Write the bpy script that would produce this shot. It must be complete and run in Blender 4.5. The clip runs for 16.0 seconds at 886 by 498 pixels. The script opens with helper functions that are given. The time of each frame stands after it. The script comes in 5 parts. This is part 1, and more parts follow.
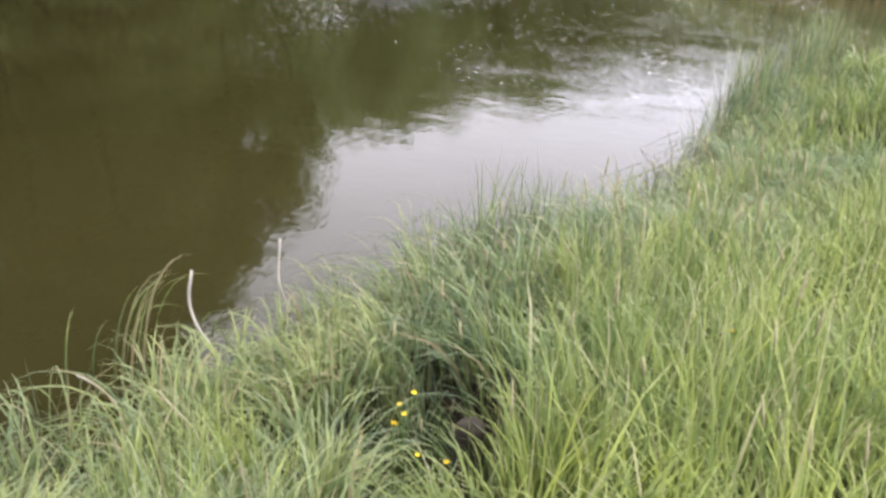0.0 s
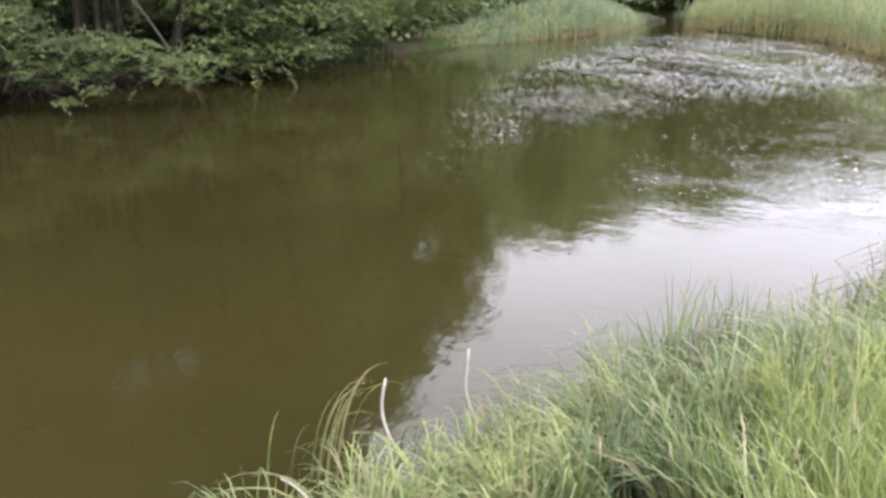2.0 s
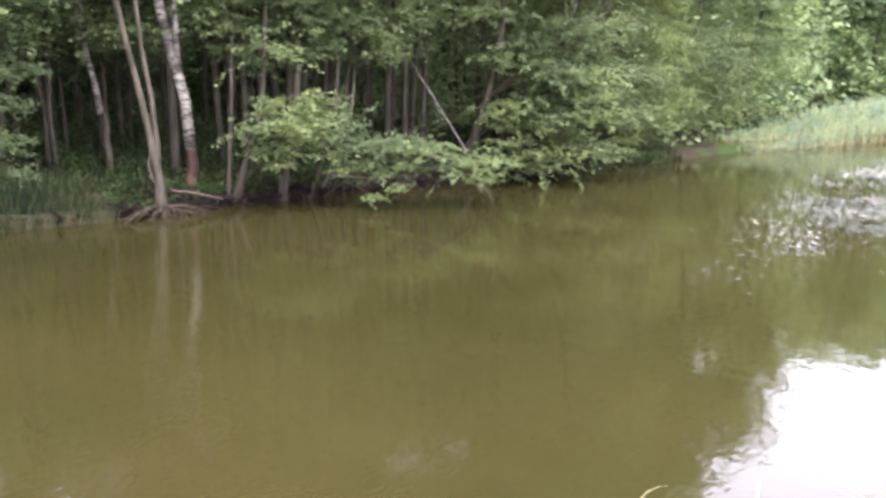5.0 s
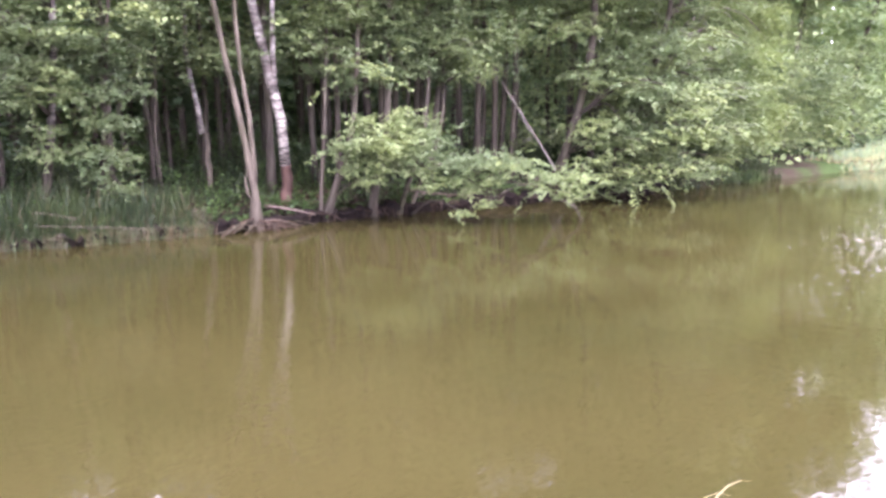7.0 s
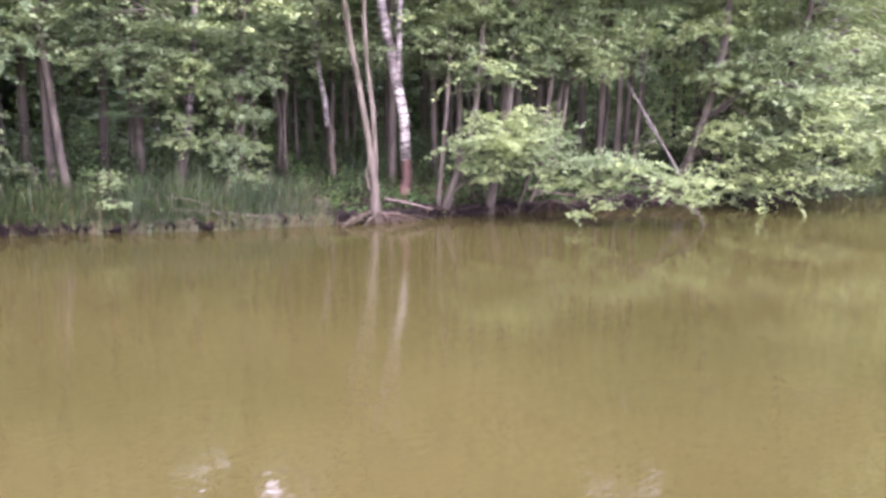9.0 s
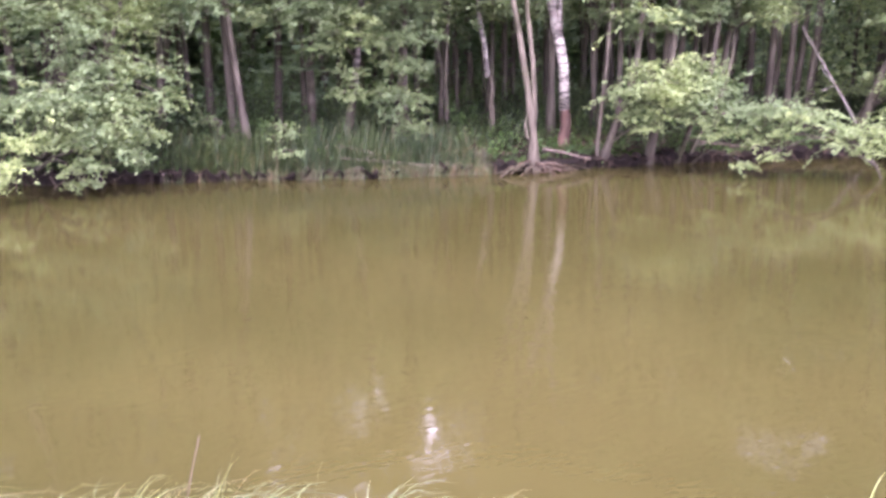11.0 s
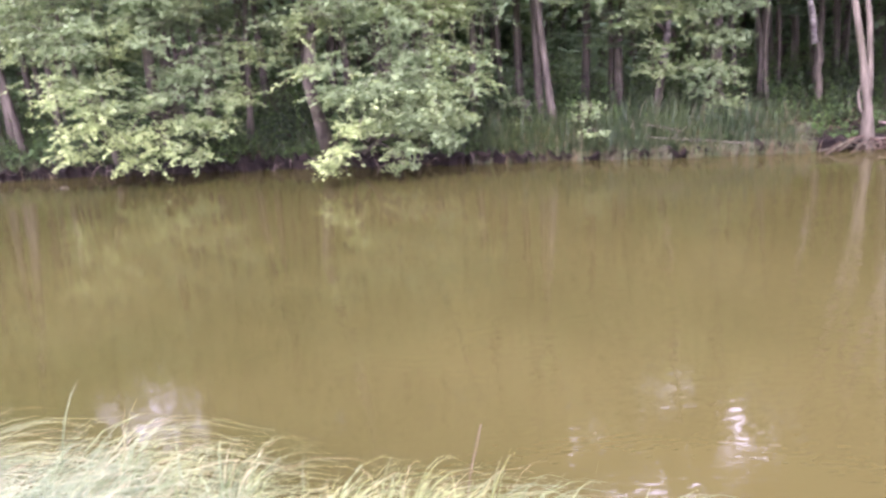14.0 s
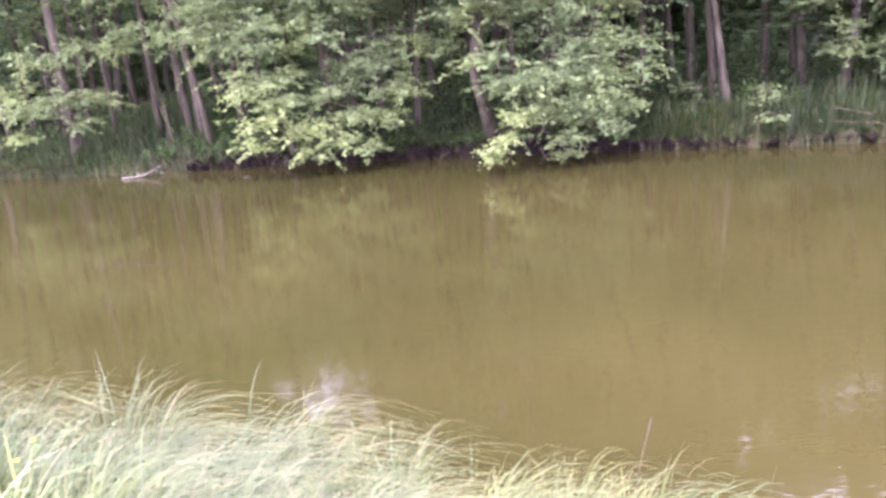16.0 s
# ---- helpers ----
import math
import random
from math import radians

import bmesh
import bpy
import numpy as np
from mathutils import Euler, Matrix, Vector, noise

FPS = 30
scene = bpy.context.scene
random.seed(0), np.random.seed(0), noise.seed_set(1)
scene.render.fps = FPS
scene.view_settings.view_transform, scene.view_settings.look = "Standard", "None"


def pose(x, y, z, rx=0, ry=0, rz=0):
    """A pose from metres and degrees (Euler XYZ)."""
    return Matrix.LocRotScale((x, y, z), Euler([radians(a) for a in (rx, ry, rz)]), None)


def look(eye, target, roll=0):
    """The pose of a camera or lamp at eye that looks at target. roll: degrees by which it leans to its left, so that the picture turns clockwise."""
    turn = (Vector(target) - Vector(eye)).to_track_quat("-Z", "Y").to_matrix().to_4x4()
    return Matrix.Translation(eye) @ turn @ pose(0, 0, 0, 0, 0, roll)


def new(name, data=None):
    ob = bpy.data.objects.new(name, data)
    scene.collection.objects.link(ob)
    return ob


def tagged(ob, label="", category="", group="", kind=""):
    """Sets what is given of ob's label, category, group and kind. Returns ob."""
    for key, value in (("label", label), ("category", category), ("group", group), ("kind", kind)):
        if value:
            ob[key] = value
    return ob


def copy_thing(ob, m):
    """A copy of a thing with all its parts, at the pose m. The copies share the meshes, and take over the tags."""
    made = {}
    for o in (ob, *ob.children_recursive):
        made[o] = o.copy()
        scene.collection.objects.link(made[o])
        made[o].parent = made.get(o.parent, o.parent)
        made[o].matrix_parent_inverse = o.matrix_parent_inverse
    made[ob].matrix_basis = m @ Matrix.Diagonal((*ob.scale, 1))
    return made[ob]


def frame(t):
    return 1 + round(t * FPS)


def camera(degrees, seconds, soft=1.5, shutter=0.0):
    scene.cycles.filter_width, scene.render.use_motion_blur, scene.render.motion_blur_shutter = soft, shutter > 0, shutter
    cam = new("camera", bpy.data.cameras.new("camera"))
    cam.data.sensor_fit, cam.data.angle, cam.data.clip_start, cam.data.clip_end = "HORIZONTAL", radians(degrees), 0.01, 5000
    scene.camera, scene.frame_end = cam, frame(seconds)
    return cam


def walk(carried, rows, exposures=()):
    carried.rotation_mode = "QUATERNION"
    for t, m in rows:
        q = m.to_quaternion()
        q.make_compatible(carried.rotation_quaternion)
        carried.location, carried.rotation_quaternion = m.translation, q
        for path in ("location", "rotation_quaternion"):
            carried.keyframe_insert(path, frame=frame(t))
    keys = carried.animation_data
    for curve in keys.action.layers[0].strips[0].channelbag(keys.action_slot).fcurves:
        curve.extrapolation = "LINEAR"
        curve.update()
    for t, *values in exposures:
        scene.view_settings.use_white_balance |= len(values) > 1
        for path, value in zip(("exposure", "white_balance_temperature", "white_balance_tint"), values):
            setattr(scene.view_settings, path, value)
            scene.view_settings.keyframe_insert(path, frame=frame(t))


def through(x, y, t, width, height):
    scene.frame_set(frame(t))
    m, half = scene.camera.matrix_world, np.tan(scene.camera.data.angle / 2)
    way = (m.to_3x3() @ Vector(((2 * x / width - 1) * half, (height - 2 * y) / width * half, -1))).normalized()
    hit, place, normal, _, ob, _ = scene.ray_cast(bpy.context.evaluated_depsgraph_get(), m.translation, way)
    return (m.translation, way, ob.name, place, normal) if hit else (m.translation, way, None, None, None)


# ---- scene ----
cam = camera(54.9, 16.0, soft=3.0, shutter=0.4)
PATH = [
    (0, (0.025, 0.038, 2.316), (-1.258, 9.020, -1.888), 5.16),
    (0.5, (0.030, 0.026, 2.290), (-1.754, 9.123, -1.460), 5.01),
    (1, (0.001, 0.005, 2.316), (-2.249, 9.053, -1.298), 3.96),
    (1.5, (-0.042, -0.011, 2.347), (-2.900, 8.957, -1.029), 2.06),
    (2, (-0.091, -0.011, 2.342), (-3.397, 8.890, -0.795), 1.37),
    (2.5, (-0.110, 0.000, 2.343), (-3.770, 8.822, -0.621), 1.86),
    (3, (-0.133, -0.005, 2.360), (-4.167, 8.704, -0.448), 2.23),
    (3.5, (-0.155, -0.019, 2.373), (-4.728, 8.506, -0.159), 2.18),
    (4, (-0.183, -0.026, 2.374), (-5.134, 8.316, -0.053), 1.41),
    (4.5, (-0.165, -0.042, 2.390), (-5.868, 7.838, 0.070), -0.23),
    (4.7, (-0.160, -0.048, 2.404), (-6.097, 7.694, 0.210), 0.03),
    (6.8, (-0.046, -0.057, 2.234), (-6.990, 6.917, 0.463), -0.25),
    (7, (-0.047, -0.049, 2.225), (-7.086, 6.828, 0.450), -0.35),
    (7.5, (-0.073, -0.012, 2.216), (-7.334, 6.653, 0.527), -0.44),
    (8, (-0.074, 0.032, 2.214), (-7.546, 6.447, 0.478), -0.70),
    (8.5, (-0.064, 0.033, 2.219), (-7.662, 6.254, 0.331), 0.69),
    (8.7, (-0.057, 0.013, 2.216), (-7.772, 6.095, 0.347), 0.96),
    (10.8, (0.233, -0.230, 2.230), (-8.539, 4.091, 0.140), -0.61),
    (11, (0.215, -0.218, 2.234), (-8.530, 4.013, -0.137), -0.21),
    (11.5, (0.258, -0.208, 2.269), (-8.728, 3.432, -0.182), -0.43),
    (12, (0.198, -0.200, 2.309), (-8.912, 3.000, -0.293), -0.64),
    (12.5, (0.133, -0.152, 2.278), (-9.183, 2.491, -0.219), -2.02),
    (13, (0.150, -0.073, 2.244), (-9.363, 1.765, -0.230), -3.49),
    (13.5, (0.138, -0.073, 2.280), (-9.480, 1.213, -0.138), -2.96),
    (14, (0.174, -0.097, 2.304), (-9.471, 0.680, -0.219), -4.10),
    (14.5, (0.218, -0.147, 2.279), (-9.443, 0.252, -0.270), -3.53),
    (15, (0.238, -0.111, 2.253), (-9.411, -0.468, -0.347), -4.26),
    (15.5, (0.188, -0.087, 2.276), (-9.458, -0.850, -0.250), -4.62),
    (16, (0.188, -0.128, 2.309), (-9.432, -1.248, -0.179), -6.26),
]
EXPOSURES = [
    (0, 1.18, 6720, 7), (2, 1.40, 6660, 8), (3.5, 1.84, 6600, 9), (4.5, 2.28, 6450, 12), (7, 3.22, 6080, 31),
    (8.7, 3.38, 6050, 35), (11, 3.42, 6060, 38), (13, 3.42, 6060, 38), (16, 3.35, 6030, 38),
]
walk(cam, [(t, look(eye, target, roll)) for t, eye, target, roll in PATH], EXPOSURES)

# ---------------------------------------------------------------- world and sun
SUN_ELEVATION, SUN_AZIMUTH = radians(52), radians(118)


def build_world():
    world = bpy.data.worlds.new("overcast_sky")
    scene.world = world
    world.use_nodes = True
    nt = world.node_tree
    nt.nodes.clear()
    out = nt.nodes.new("ShaderNodeOutputWorld")
    sky = nt.nodes.new("ShaderNodeTexSky")
    sky.sky_type = "NISHITA"
    sky.sun_disc = False
    sky.sun_elevation, sky.sun_rotation = SUN_ELEVATION, SUN_AZIMUTH
    blue = nt.nodes.new("ShaderNodeBackground")
    blue.inputs["Strength"].default_value = 0.12
    coord = nt.nodes.new("ShaderNodeTexCoord")
    cloud = nt.nodes.new("ShaderNodeTexNoise")
    cloud.inputs["Scale"].default_value = 2.2
    cloud.inputs["Detail"].default_value = 5
    ramp = nt.nodes.new("ShaderNodeValToRGB")
    ramp.color_ramp.elements[0].position, ramp.color_ramp.elements[0].color = 0.3, (0.80, 0.77, 0.93, 1)
    ramp.color_ramp.elements[1].position, ramp.color_ramp.elements[1].color = 0.7, (0.98, 0.94, 1.09, 1)
    grey = nt.nodes.new("ShaderNodeBackground")
    grey.inputs["Strength"].default_value = 1.35
    mix = nt.nodes.new("ShaderNodeMixShader")
    mix.inputs["Fac"].default_value = 0.82
    nt.links.new(sky.outputs["Color"], blue.inputs["Color"])
    nt.links.new(coord.outputs["Generated"], cloud.inputs["Vector"])
    nt.links.new(cloud.outputs["Fac"], ramp.inputs["Fac"])
    # thinner cloud towards the open end of the pond
    split = nt.nodes.new("ShaderNodeSeparateXYZ")
    thin = nt.nodes.new("ShaderNodeMapRange")
    for key, value in (("From Min", -1.0), ("From Max", 1.0), ("To Min", 0.75), ("To Max", 1.64)):
        thin.inputs[key].default_value = value
    lift = nt.nodes.new("ShaderNodeVectorMath")
    lift.operation = "SCALE"
    nt.links.new(coord.outputs["Generated"], split.inputs["Vector"])
    nt.links.new(split.outputs["Y"], thin.inputs["Value"])
    nt.links.new(ramp.outputs["Color"], lift.inputs[0])
    nt.links.new(thin.outputs["Result"], lift.inputs["Scale"])
    nt.links.new(lift.outputs["Vector"], grey.inputs["Color"])
    nt.links.new(blue.outputs["Background"], mix.inputs[1])
    nt.links.new(grey.outputs["Background"], mix.inputs[2])
    nt.links.new(mix.outputs["Shader"], out.inputs["Surface"])
    lamp = bpy.data.lights.new("sun", "SUN")
    lamp.energy, lamp.angle, lamp.color = 0.7, radians(25), (1.0, 0.96, 0.88)
    ob = new("sun", lamp)
    way = Vector((math.sin(SUN_AZIMUTH) * math.cos(SUN_ELEVATION), math.cos(SUN_AZIMUTH) * math.cos(SUN_ELEVATION), math.sin(SUN_ELEVATION)))
    ob.matrix_world = look(way * 60, (0, 0, 0))


build_world()


# ---------------------------------------------------------------- materials
def material(name):
    mat = bpy.data.materials.new(name)
    mat.use_nodes = True
    nt = mat.node_tree
    nt.nodes.clear()
    return mat, nt, nt.nodes.new("ShaderNodeOutputMaterial")


def node(nt, kind, **values):
    n = nt.nodes.new(kind)
    for key, value in values.items():
        n.inputs[key.replace("_", " ")].default_value = value
    return n


def noise_node(nt, scale, detail=4.0, stretch=None, rough=0.55):
    coord = nt.nodes.new("ShaderNodeTexCoord")
    tex = node(nt, "ShaderNodeTexNoise", Scale=scale, Detail=detail, Roughness=rough)
    if stretch:
        mapping = node(nt, "ShaderNodeMapping")
        mapping.inputs["Scale"].default_value = stretch
        nt.links.new(coord.outputs["Object"], mapping.inputs["Vector"])
        nt.links.new(mapping.outputs["Vector"], tex.inputs["Vector"])
    else:
        nt.links.new(coord.outputs["Object"], tex.inputs["Vector"])
    return tex


def ramp_node(nt, socket, stops):
    ramp = nt.nodes.new("ShaderNodeValToRGB")
    while len(ramp.color_ramp.elements) < len(stops):
        ramp.color_ramp.elements.new(0.5)
    for element, (place, colour) in zip(ramp.color_ramp.elements, stops):
        element.position, element.color = place, (*colour, 1)
    nt.links.new(socket, ramp.inputs["Fac"])
    return ramp


def mix_colour(nt, fac, a, b, how="MIX"):
    mix = nt.nodes.new("ShaderNodeMix")
    mix.data_type, mix.blend_type = "RGBA", how
    for socket, value in ((mix.inputs[0], fac), (mix.inputs[6], a), (mix.inputs[7], b)):
        if hasattr(value, "links"):
            nt.links.new(value, socket)
        elif isinstance(value, (int, float)):
            socket.default_value = value
        else:
            socket.default_value = (*value, 1)
    return mix.outputs[2]


def leaf_material(name, dark, mid, light, through=0.35, rough=0.45, patch=0.6):
    """Thin leaves: each leaf has its own shade, and sprays of fresher and older leaves alternate."""
    mat, nt, out = material(name)
    geo = nt.nodes.new("ShaderNodeNewGeometry")
    one = ramp_node(nt, geo.outputs["Random Per Island"], [(0.0, dark), (0.5, mid), (1.0, light)])
    broad = noise_node(nt, patch, 3)
    fresh = ramp_node(nt, broad.outputs["Fac"], [(0.40, (0.66, 0.72, 0.76)), (0.62, (1.20, 1.19, 1.04))])
    colour = mix_colour(nt, 1.0, one.outputs["Color"], fresh.outputs["Color"], "MULTIPLY")
    bsdf = node(nt, "ShaderNodeBsdfPrincipled", Roughness=rough)
    bsdf.inputs["Specular IOR Level"].default_value = 0.28
    glow = nt.nodes.new("ShaderNodeBsdfTranslucent")
    mix = node(nt, "ShaderNodeMixShader", Fac=through)
    nt.links.new(colour, bsdf.inputs["Base Color"])
    nt.links.new(mix_colour(nt, 0.5, colour, (0.19, 0.27, 0.05)), glow.inputs["Color"])
    nt.links.new(bsdf.outputs["BSDF"], mix.inputs[1])
    nt.links.new(glow.outputs["BSDF"], mix.inputs[2])
    nt.links.new(mix.outputs["Shader"], out.inputs["Surface"])
    return mat


def blade_material(name, low, mid, tip, dry, start=0.72, through=0.3, dryness=0.25, rise=0.3):
    """Grass and reed blades: colour changes along the blade, some blades are dry."""
    mat, nt, out = material(name)
    geo = nt.nodes.new("ShaderNodeNewGeometry")
    along = nt.nodes.new("ShaderNodeAttribute")
    along.attribute_name = "along"
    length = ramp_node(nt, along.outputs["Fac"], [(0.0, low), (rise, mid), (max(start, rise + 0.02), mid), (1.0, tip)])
    broad = noise_node(nt, 0.9, 3)
    patch = ramp_node(nt, broad.outputs["Fac"], [(0.38, (0.80, 0.86, 0.95)), (0.62, (1.12, 1.09, 0.94))])
    tuft = noise_node(nt, 6.0, 2)
    clump = ramp_node(nt, tuft.outputs["Fac"], [(0.36, (0.72, 0.76, 0.78)), (0.52, (1, 1, 1)), (0.68, (1.22, 1.18, 1.04))])
    colour = mix_colour(nt, 1.0, length.outputs["Color"], patch.outputs["Color"], "MULTIPLY")
    colour = mix_colour(nt, 1.0, colour, clump.outputs["Color"], "MULTIPLY")
    each = ramp_node(nt, geo.outputs["Random Per Island"], [(0.0, (0.7, 0.75, 0.8)), (0.6, (1.05, 1.05, 1.0)), (1.0, (1.35, 1.25, 1.1))])
    colour = mix_colour(nt, 1.0, colour, each.outputs["Color"], "MULTIPLY")
    some = ramp_node(nt, geo.outputs["Random Per Island"], [(1.0 - dryness, (0, 0, 0)), (min(1.0, 1.0 - dryness + 0.03), (0.8, 0.8, 0.8))])
    colour = mix_colour(nt, some.outputs["Color"], colour, dry)
    bsdf = node(nt, "ShaderNodeBsdfPrincipled", Roughness=0.5)
    bsdf.inputs["Specular IOR Level"].default_value = 0.35
    glow = nt.nodes.new("ShaderNodeBsdfTranslucent")
    mix = node(nt, "ShaderNodeMixShader", Fac=through)
    nt.links.new(colour, bsdf.inputs["Base Color"])
    nt.links.new(colour, glow.inputs["Color"])
    nt.links.new(bsdf.outputs["BSDF"], mix.inputs[1])
    nt.links.new(glow.outputs["BSDF"], mix.inputs[2])
    nt.links.new(mix.outputs["Shader"], out.inputs["Surface"])
    return mat


def bark_material(name, dark, light, scale=9.0, stretch=(1, 1, 0.18), rough=0.9, bump=0.5):
    mat, nt, out = material(name)
    grain = noise_node(nt, scale, 6, stretch, 0.65)
    stain = noise_node(nt, 1.3, 3)
    colour = ramp_node(nt, grain.outputs["Fac"], [(0.35, dark), (0.65, light)])
    moss = ramp_node(nt, stain.outputs["Fac"], [(0.5, (1, 1, 1)), (0.7, (0.72, 0.8, 0.6))])
    bsdf = node(nt, "ShaderNodeBsdfPrincipled", Roughness=rough)
    bsdf.inputs["Specular IOR Level"].default_value = 0.12
    relief = node(nt, "ShaderNodeBump", Strength=bump, Distance=0.02)
    nt.links.new(mix_colour(nt, 1.0, colour.outputs["Color"], moss.outputs["Color"], "MULTIPLY"), bsdf.inputs["Base Color"])
    nt.links.new(grain.outputs["Fac"], relief.inputs["Height"])
    nt.links.new(relief.outputs["Normal"], bsdf.inputs["Normal"])
    nt.links.new(bsdf.outputs["BSDF"], out.inputs["Surface"])
    return mat


def birch_material(name):
    """White peeling bark with dark cross bands and a rusty stained foot."""
    mat, nt, out = material(name)
    bands = noise_node(nt, 5.0, 5, (0.7, 0.7, 3.2), 0.7)
    spots = noise_node(nt, 2.0, 4, (1.2, 1.2, 1.5), 0.6)
    white = ramp_node(nt, bands.outputs["Fac"], [(0.42, (0.055, 0.046, 0.037)), (0.50, (0.24, 0.215, 0.18)), (0.7, (0.42, 0.39, 0.345))])
    dark = ramp_node(nt, spots.outputs["Fac"], [(0.42, (0.35, 0.31, 0.3)), (0.55, (1, 1, 1))])
    bsdf = node(nt, "ShaderNodeBsdfPrincipled", Roughness=0.75)
    nt.links.new(mix_colour(nt, 1.0, white.outputs["Color"], dark.outputs["Color"], "MULTIPLY"), bsdf.inputs["Base Color"])
    nt.links.new(bsdf.outputs["BSDF"], out.inputs["Surface"])
    return mat


def ground_material():
    mat, nt, out = material("soil_and_litter")
    fine = noise_node(nt, 14.0, 6, None, 0.7)
    broad = noise_node(nt, 0.7, 4)
    soil = ramp_node(nt, fine.outputs["Fac"], [(0.3, (0.018, 0.014, 0.010)), (0.6, (0.050, 0.038, 0.026)), (0.8, (0.10, 0.078, 0.052))])
    green = ramp_node(nt, fine.outputs["Fac"], [(0.3, (0.020, 0.034, 0.010)), (0.7, (0.052, 0.080, 0.024))])
    where = ramp_node(nt, broad.outputs["Fac"], [(0.40, (0, 0, 0)), (0.58, (1, 1, 1))])
    bsdf = node(nt, "ShaderNodeBsdfPrincipled", Roughness=0.95)
    bsdf.inputs["Specular IOR Level"].default_value = 0.08
    relief = node(nt, "ShaderNodeBump", Strength=0.7, Distance=0.04)
    nt.links.new(mix_colour(nt, where.outputs["Color"], soil.outputs["Color"], green.outputs["Color"]), bsdf.inputs["Base Color"])
    nt.links.new(fine.outputs["Fac"], relief.inputs["Height"])
    nt.links.new(relief.outputs["Normal"], bsdf.inputs["Normal"])
    nt.links.new(bsdf.outputs["BSDF"], out.inputs["Surface"])
    return mat


def water_material():
    """Turbid brown-green pond water under a light breeze."""
    mat, nt, out = material("murky_pond_water")
    cloudy = noise_node(nt, 0.22, 4)
    colour = ramp_node(nt, cloudy.outputs["Fac"], [(0.35, (0.0268, 0.0244, 0.0074)), (0.65, (0.0364, 0.0314, 0.0102))])
    wind = noise_node(nt, 0.16, 3)
    calm = ramp_node(nt, wind.outputs["Fac"], [(0.38, (0.20, 0.20, 0.20)), (0.62, (0.50, 0.50, 0.50))])
    # a light breeze ruffles the water along the open end of the grassy bank
    coord = nt.nodes.new("ShaderNodeTexCoord")
    rim = node(nt, "ShaderNodeMapping")
    rim.inputs["Location"].default_value, rim.inputs["Scale"].default_value = (-0.20, -1.95, 0), (0.17, 0.15, 0)
    edge = nt.nodes.new("ShaderNodeTexGradient")
    edge.gradient_type = "SPHERICAL"
    nt.links.new(coord.outputs["Object"], rim.inputs["Vector"])
    nt.links.new(rim.outputs["Vector"], edge.inputs["Vector"])
    streak = noise_node(nt, 0.9, 4, (0.6, 1.0, 1.0), 0.7)
    reach = ramp_node(nt, edge.outputs["Fac"], [(0.05, (0, 0, 0)), (0.55, (0.20, 0.20, 0.20))])
    gust = ramp_node(nt, streak.outputs["Fac"], [(0.40, (0.15, 0.15, 0.15)), (0.60, (1, 1, 1))])
    ruffled = mix_colour(nt, 1.0, reach.outputs["Color"], gust.outputs["Color"], "MULTIPLY")
    small = noise_node(nt, 15.0, 1, (1.0, 0.5, 1.0))
    swell = noise_node(nt, 1.8, 2, (0.5, 1.0, 1.0))
    total = nt.nodes.new("ShaderNodeMath")
    total.operation = "MULTIPLY_ADD"
    total.inputs[1].default_value = 3.0
    nt.links.new(swell.outputs["Fac"], total.inputs[0])
    nt.links.new(small.outputs["Fac"], total.inputs[2])
    relief = node(nt, "ShaderNodeBump", Distance=0.0036)
    bsdf = node(nt, "ShaderNodeBsdfPrincipled", Roughness=0.055, IOR=1.333)
    nt.links.new(calm.outputs["Color"], relief.inputs["Strength"])
    chop = noise_node(nt, 11.0, 3, (0.7, 1.0, 1.0))
    ruffle = node(nt, "ShaderNodeBump", Distance=0.03)
    nt.links.new(ruffled, ruffle.inputs["Strength"])
    nt.links.new(chop.outputs["Fac"], ruffle.inputs["Height"])
    nt.links.new(relief.outputs["Normal"], ruffle.inputs["Normal"])
    nt.links.new(total.outputs["Value"], relief.inputs["Height"])
    nt.links.new(ruffle.outputs["Normal"], bsdf.inputs["Normal"])
    nt.links.new(colour.outputs["Color"], bsdf.inputs["Base Color"])
    nt.links.new(bsdf.outputs["BSDF"], out.inputs["Surface"])
    return mat


def plain_material(name, a, b, scale=20.0, rough=0.8, bump=0.3):
    mat, nt, out = material(name)
    grain = noise_node(nt, scale, 5)
    colour = ramp_node(nt, grain.outputs["Fac"], [(0.35, a), (0.65, b)])
    bsdf = node(nt, "ShaderNodeBsdfPrincipled", Roughness=rough)
    bsdf.inputs["Specular IOR Level"].default_value = 0.12
    relief = node(nt, "ShaderNodeBump", Strength=bump, Distance=0.01)
    nt.links.new(colour.outputs["Color"], bsdf.inputs["Base Color"])
    nt.links.new(grain.outputs["Fac"], relief.inputs["Height"])
    nt.links.new(relief.outputs["Normal"], bsdf.inputs["Normal"])
    nt.links.new(bsdf.outputs["BSDF"], out.inputs["Surface"])
    return mat


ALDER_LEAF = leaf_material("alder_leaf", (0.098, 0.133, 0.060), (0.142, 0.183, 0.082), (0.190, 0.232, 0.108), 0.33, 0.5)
# lighter copy of the alder leaf: open light put into its colour
LIT_ALDER_LEAF = leaf_material("sunlit_alder_leaf", (0.138, 0.180, 0.078), (0.194, 0.243, 0.106), (0.255, 0.302, 0.138), 0.33, 0.5)
FOREST_LEAF = leaf_material("forest_leaf", (0.085, 0.128, 0.074), (0.128, 0.190, 0.106), (0.175, 0.244, 0.140), 0.45, 0.55)
# far leaves: aerial haze is mixed into these pale greens
FAR_LEAF = leaf_material("hazed_distant_leaf", (0.210, 0.270, 0.138), (0.280, 0.360, 0.182), (0.350, 0.430, 0.228), 0.45, 0.6, 0.3)
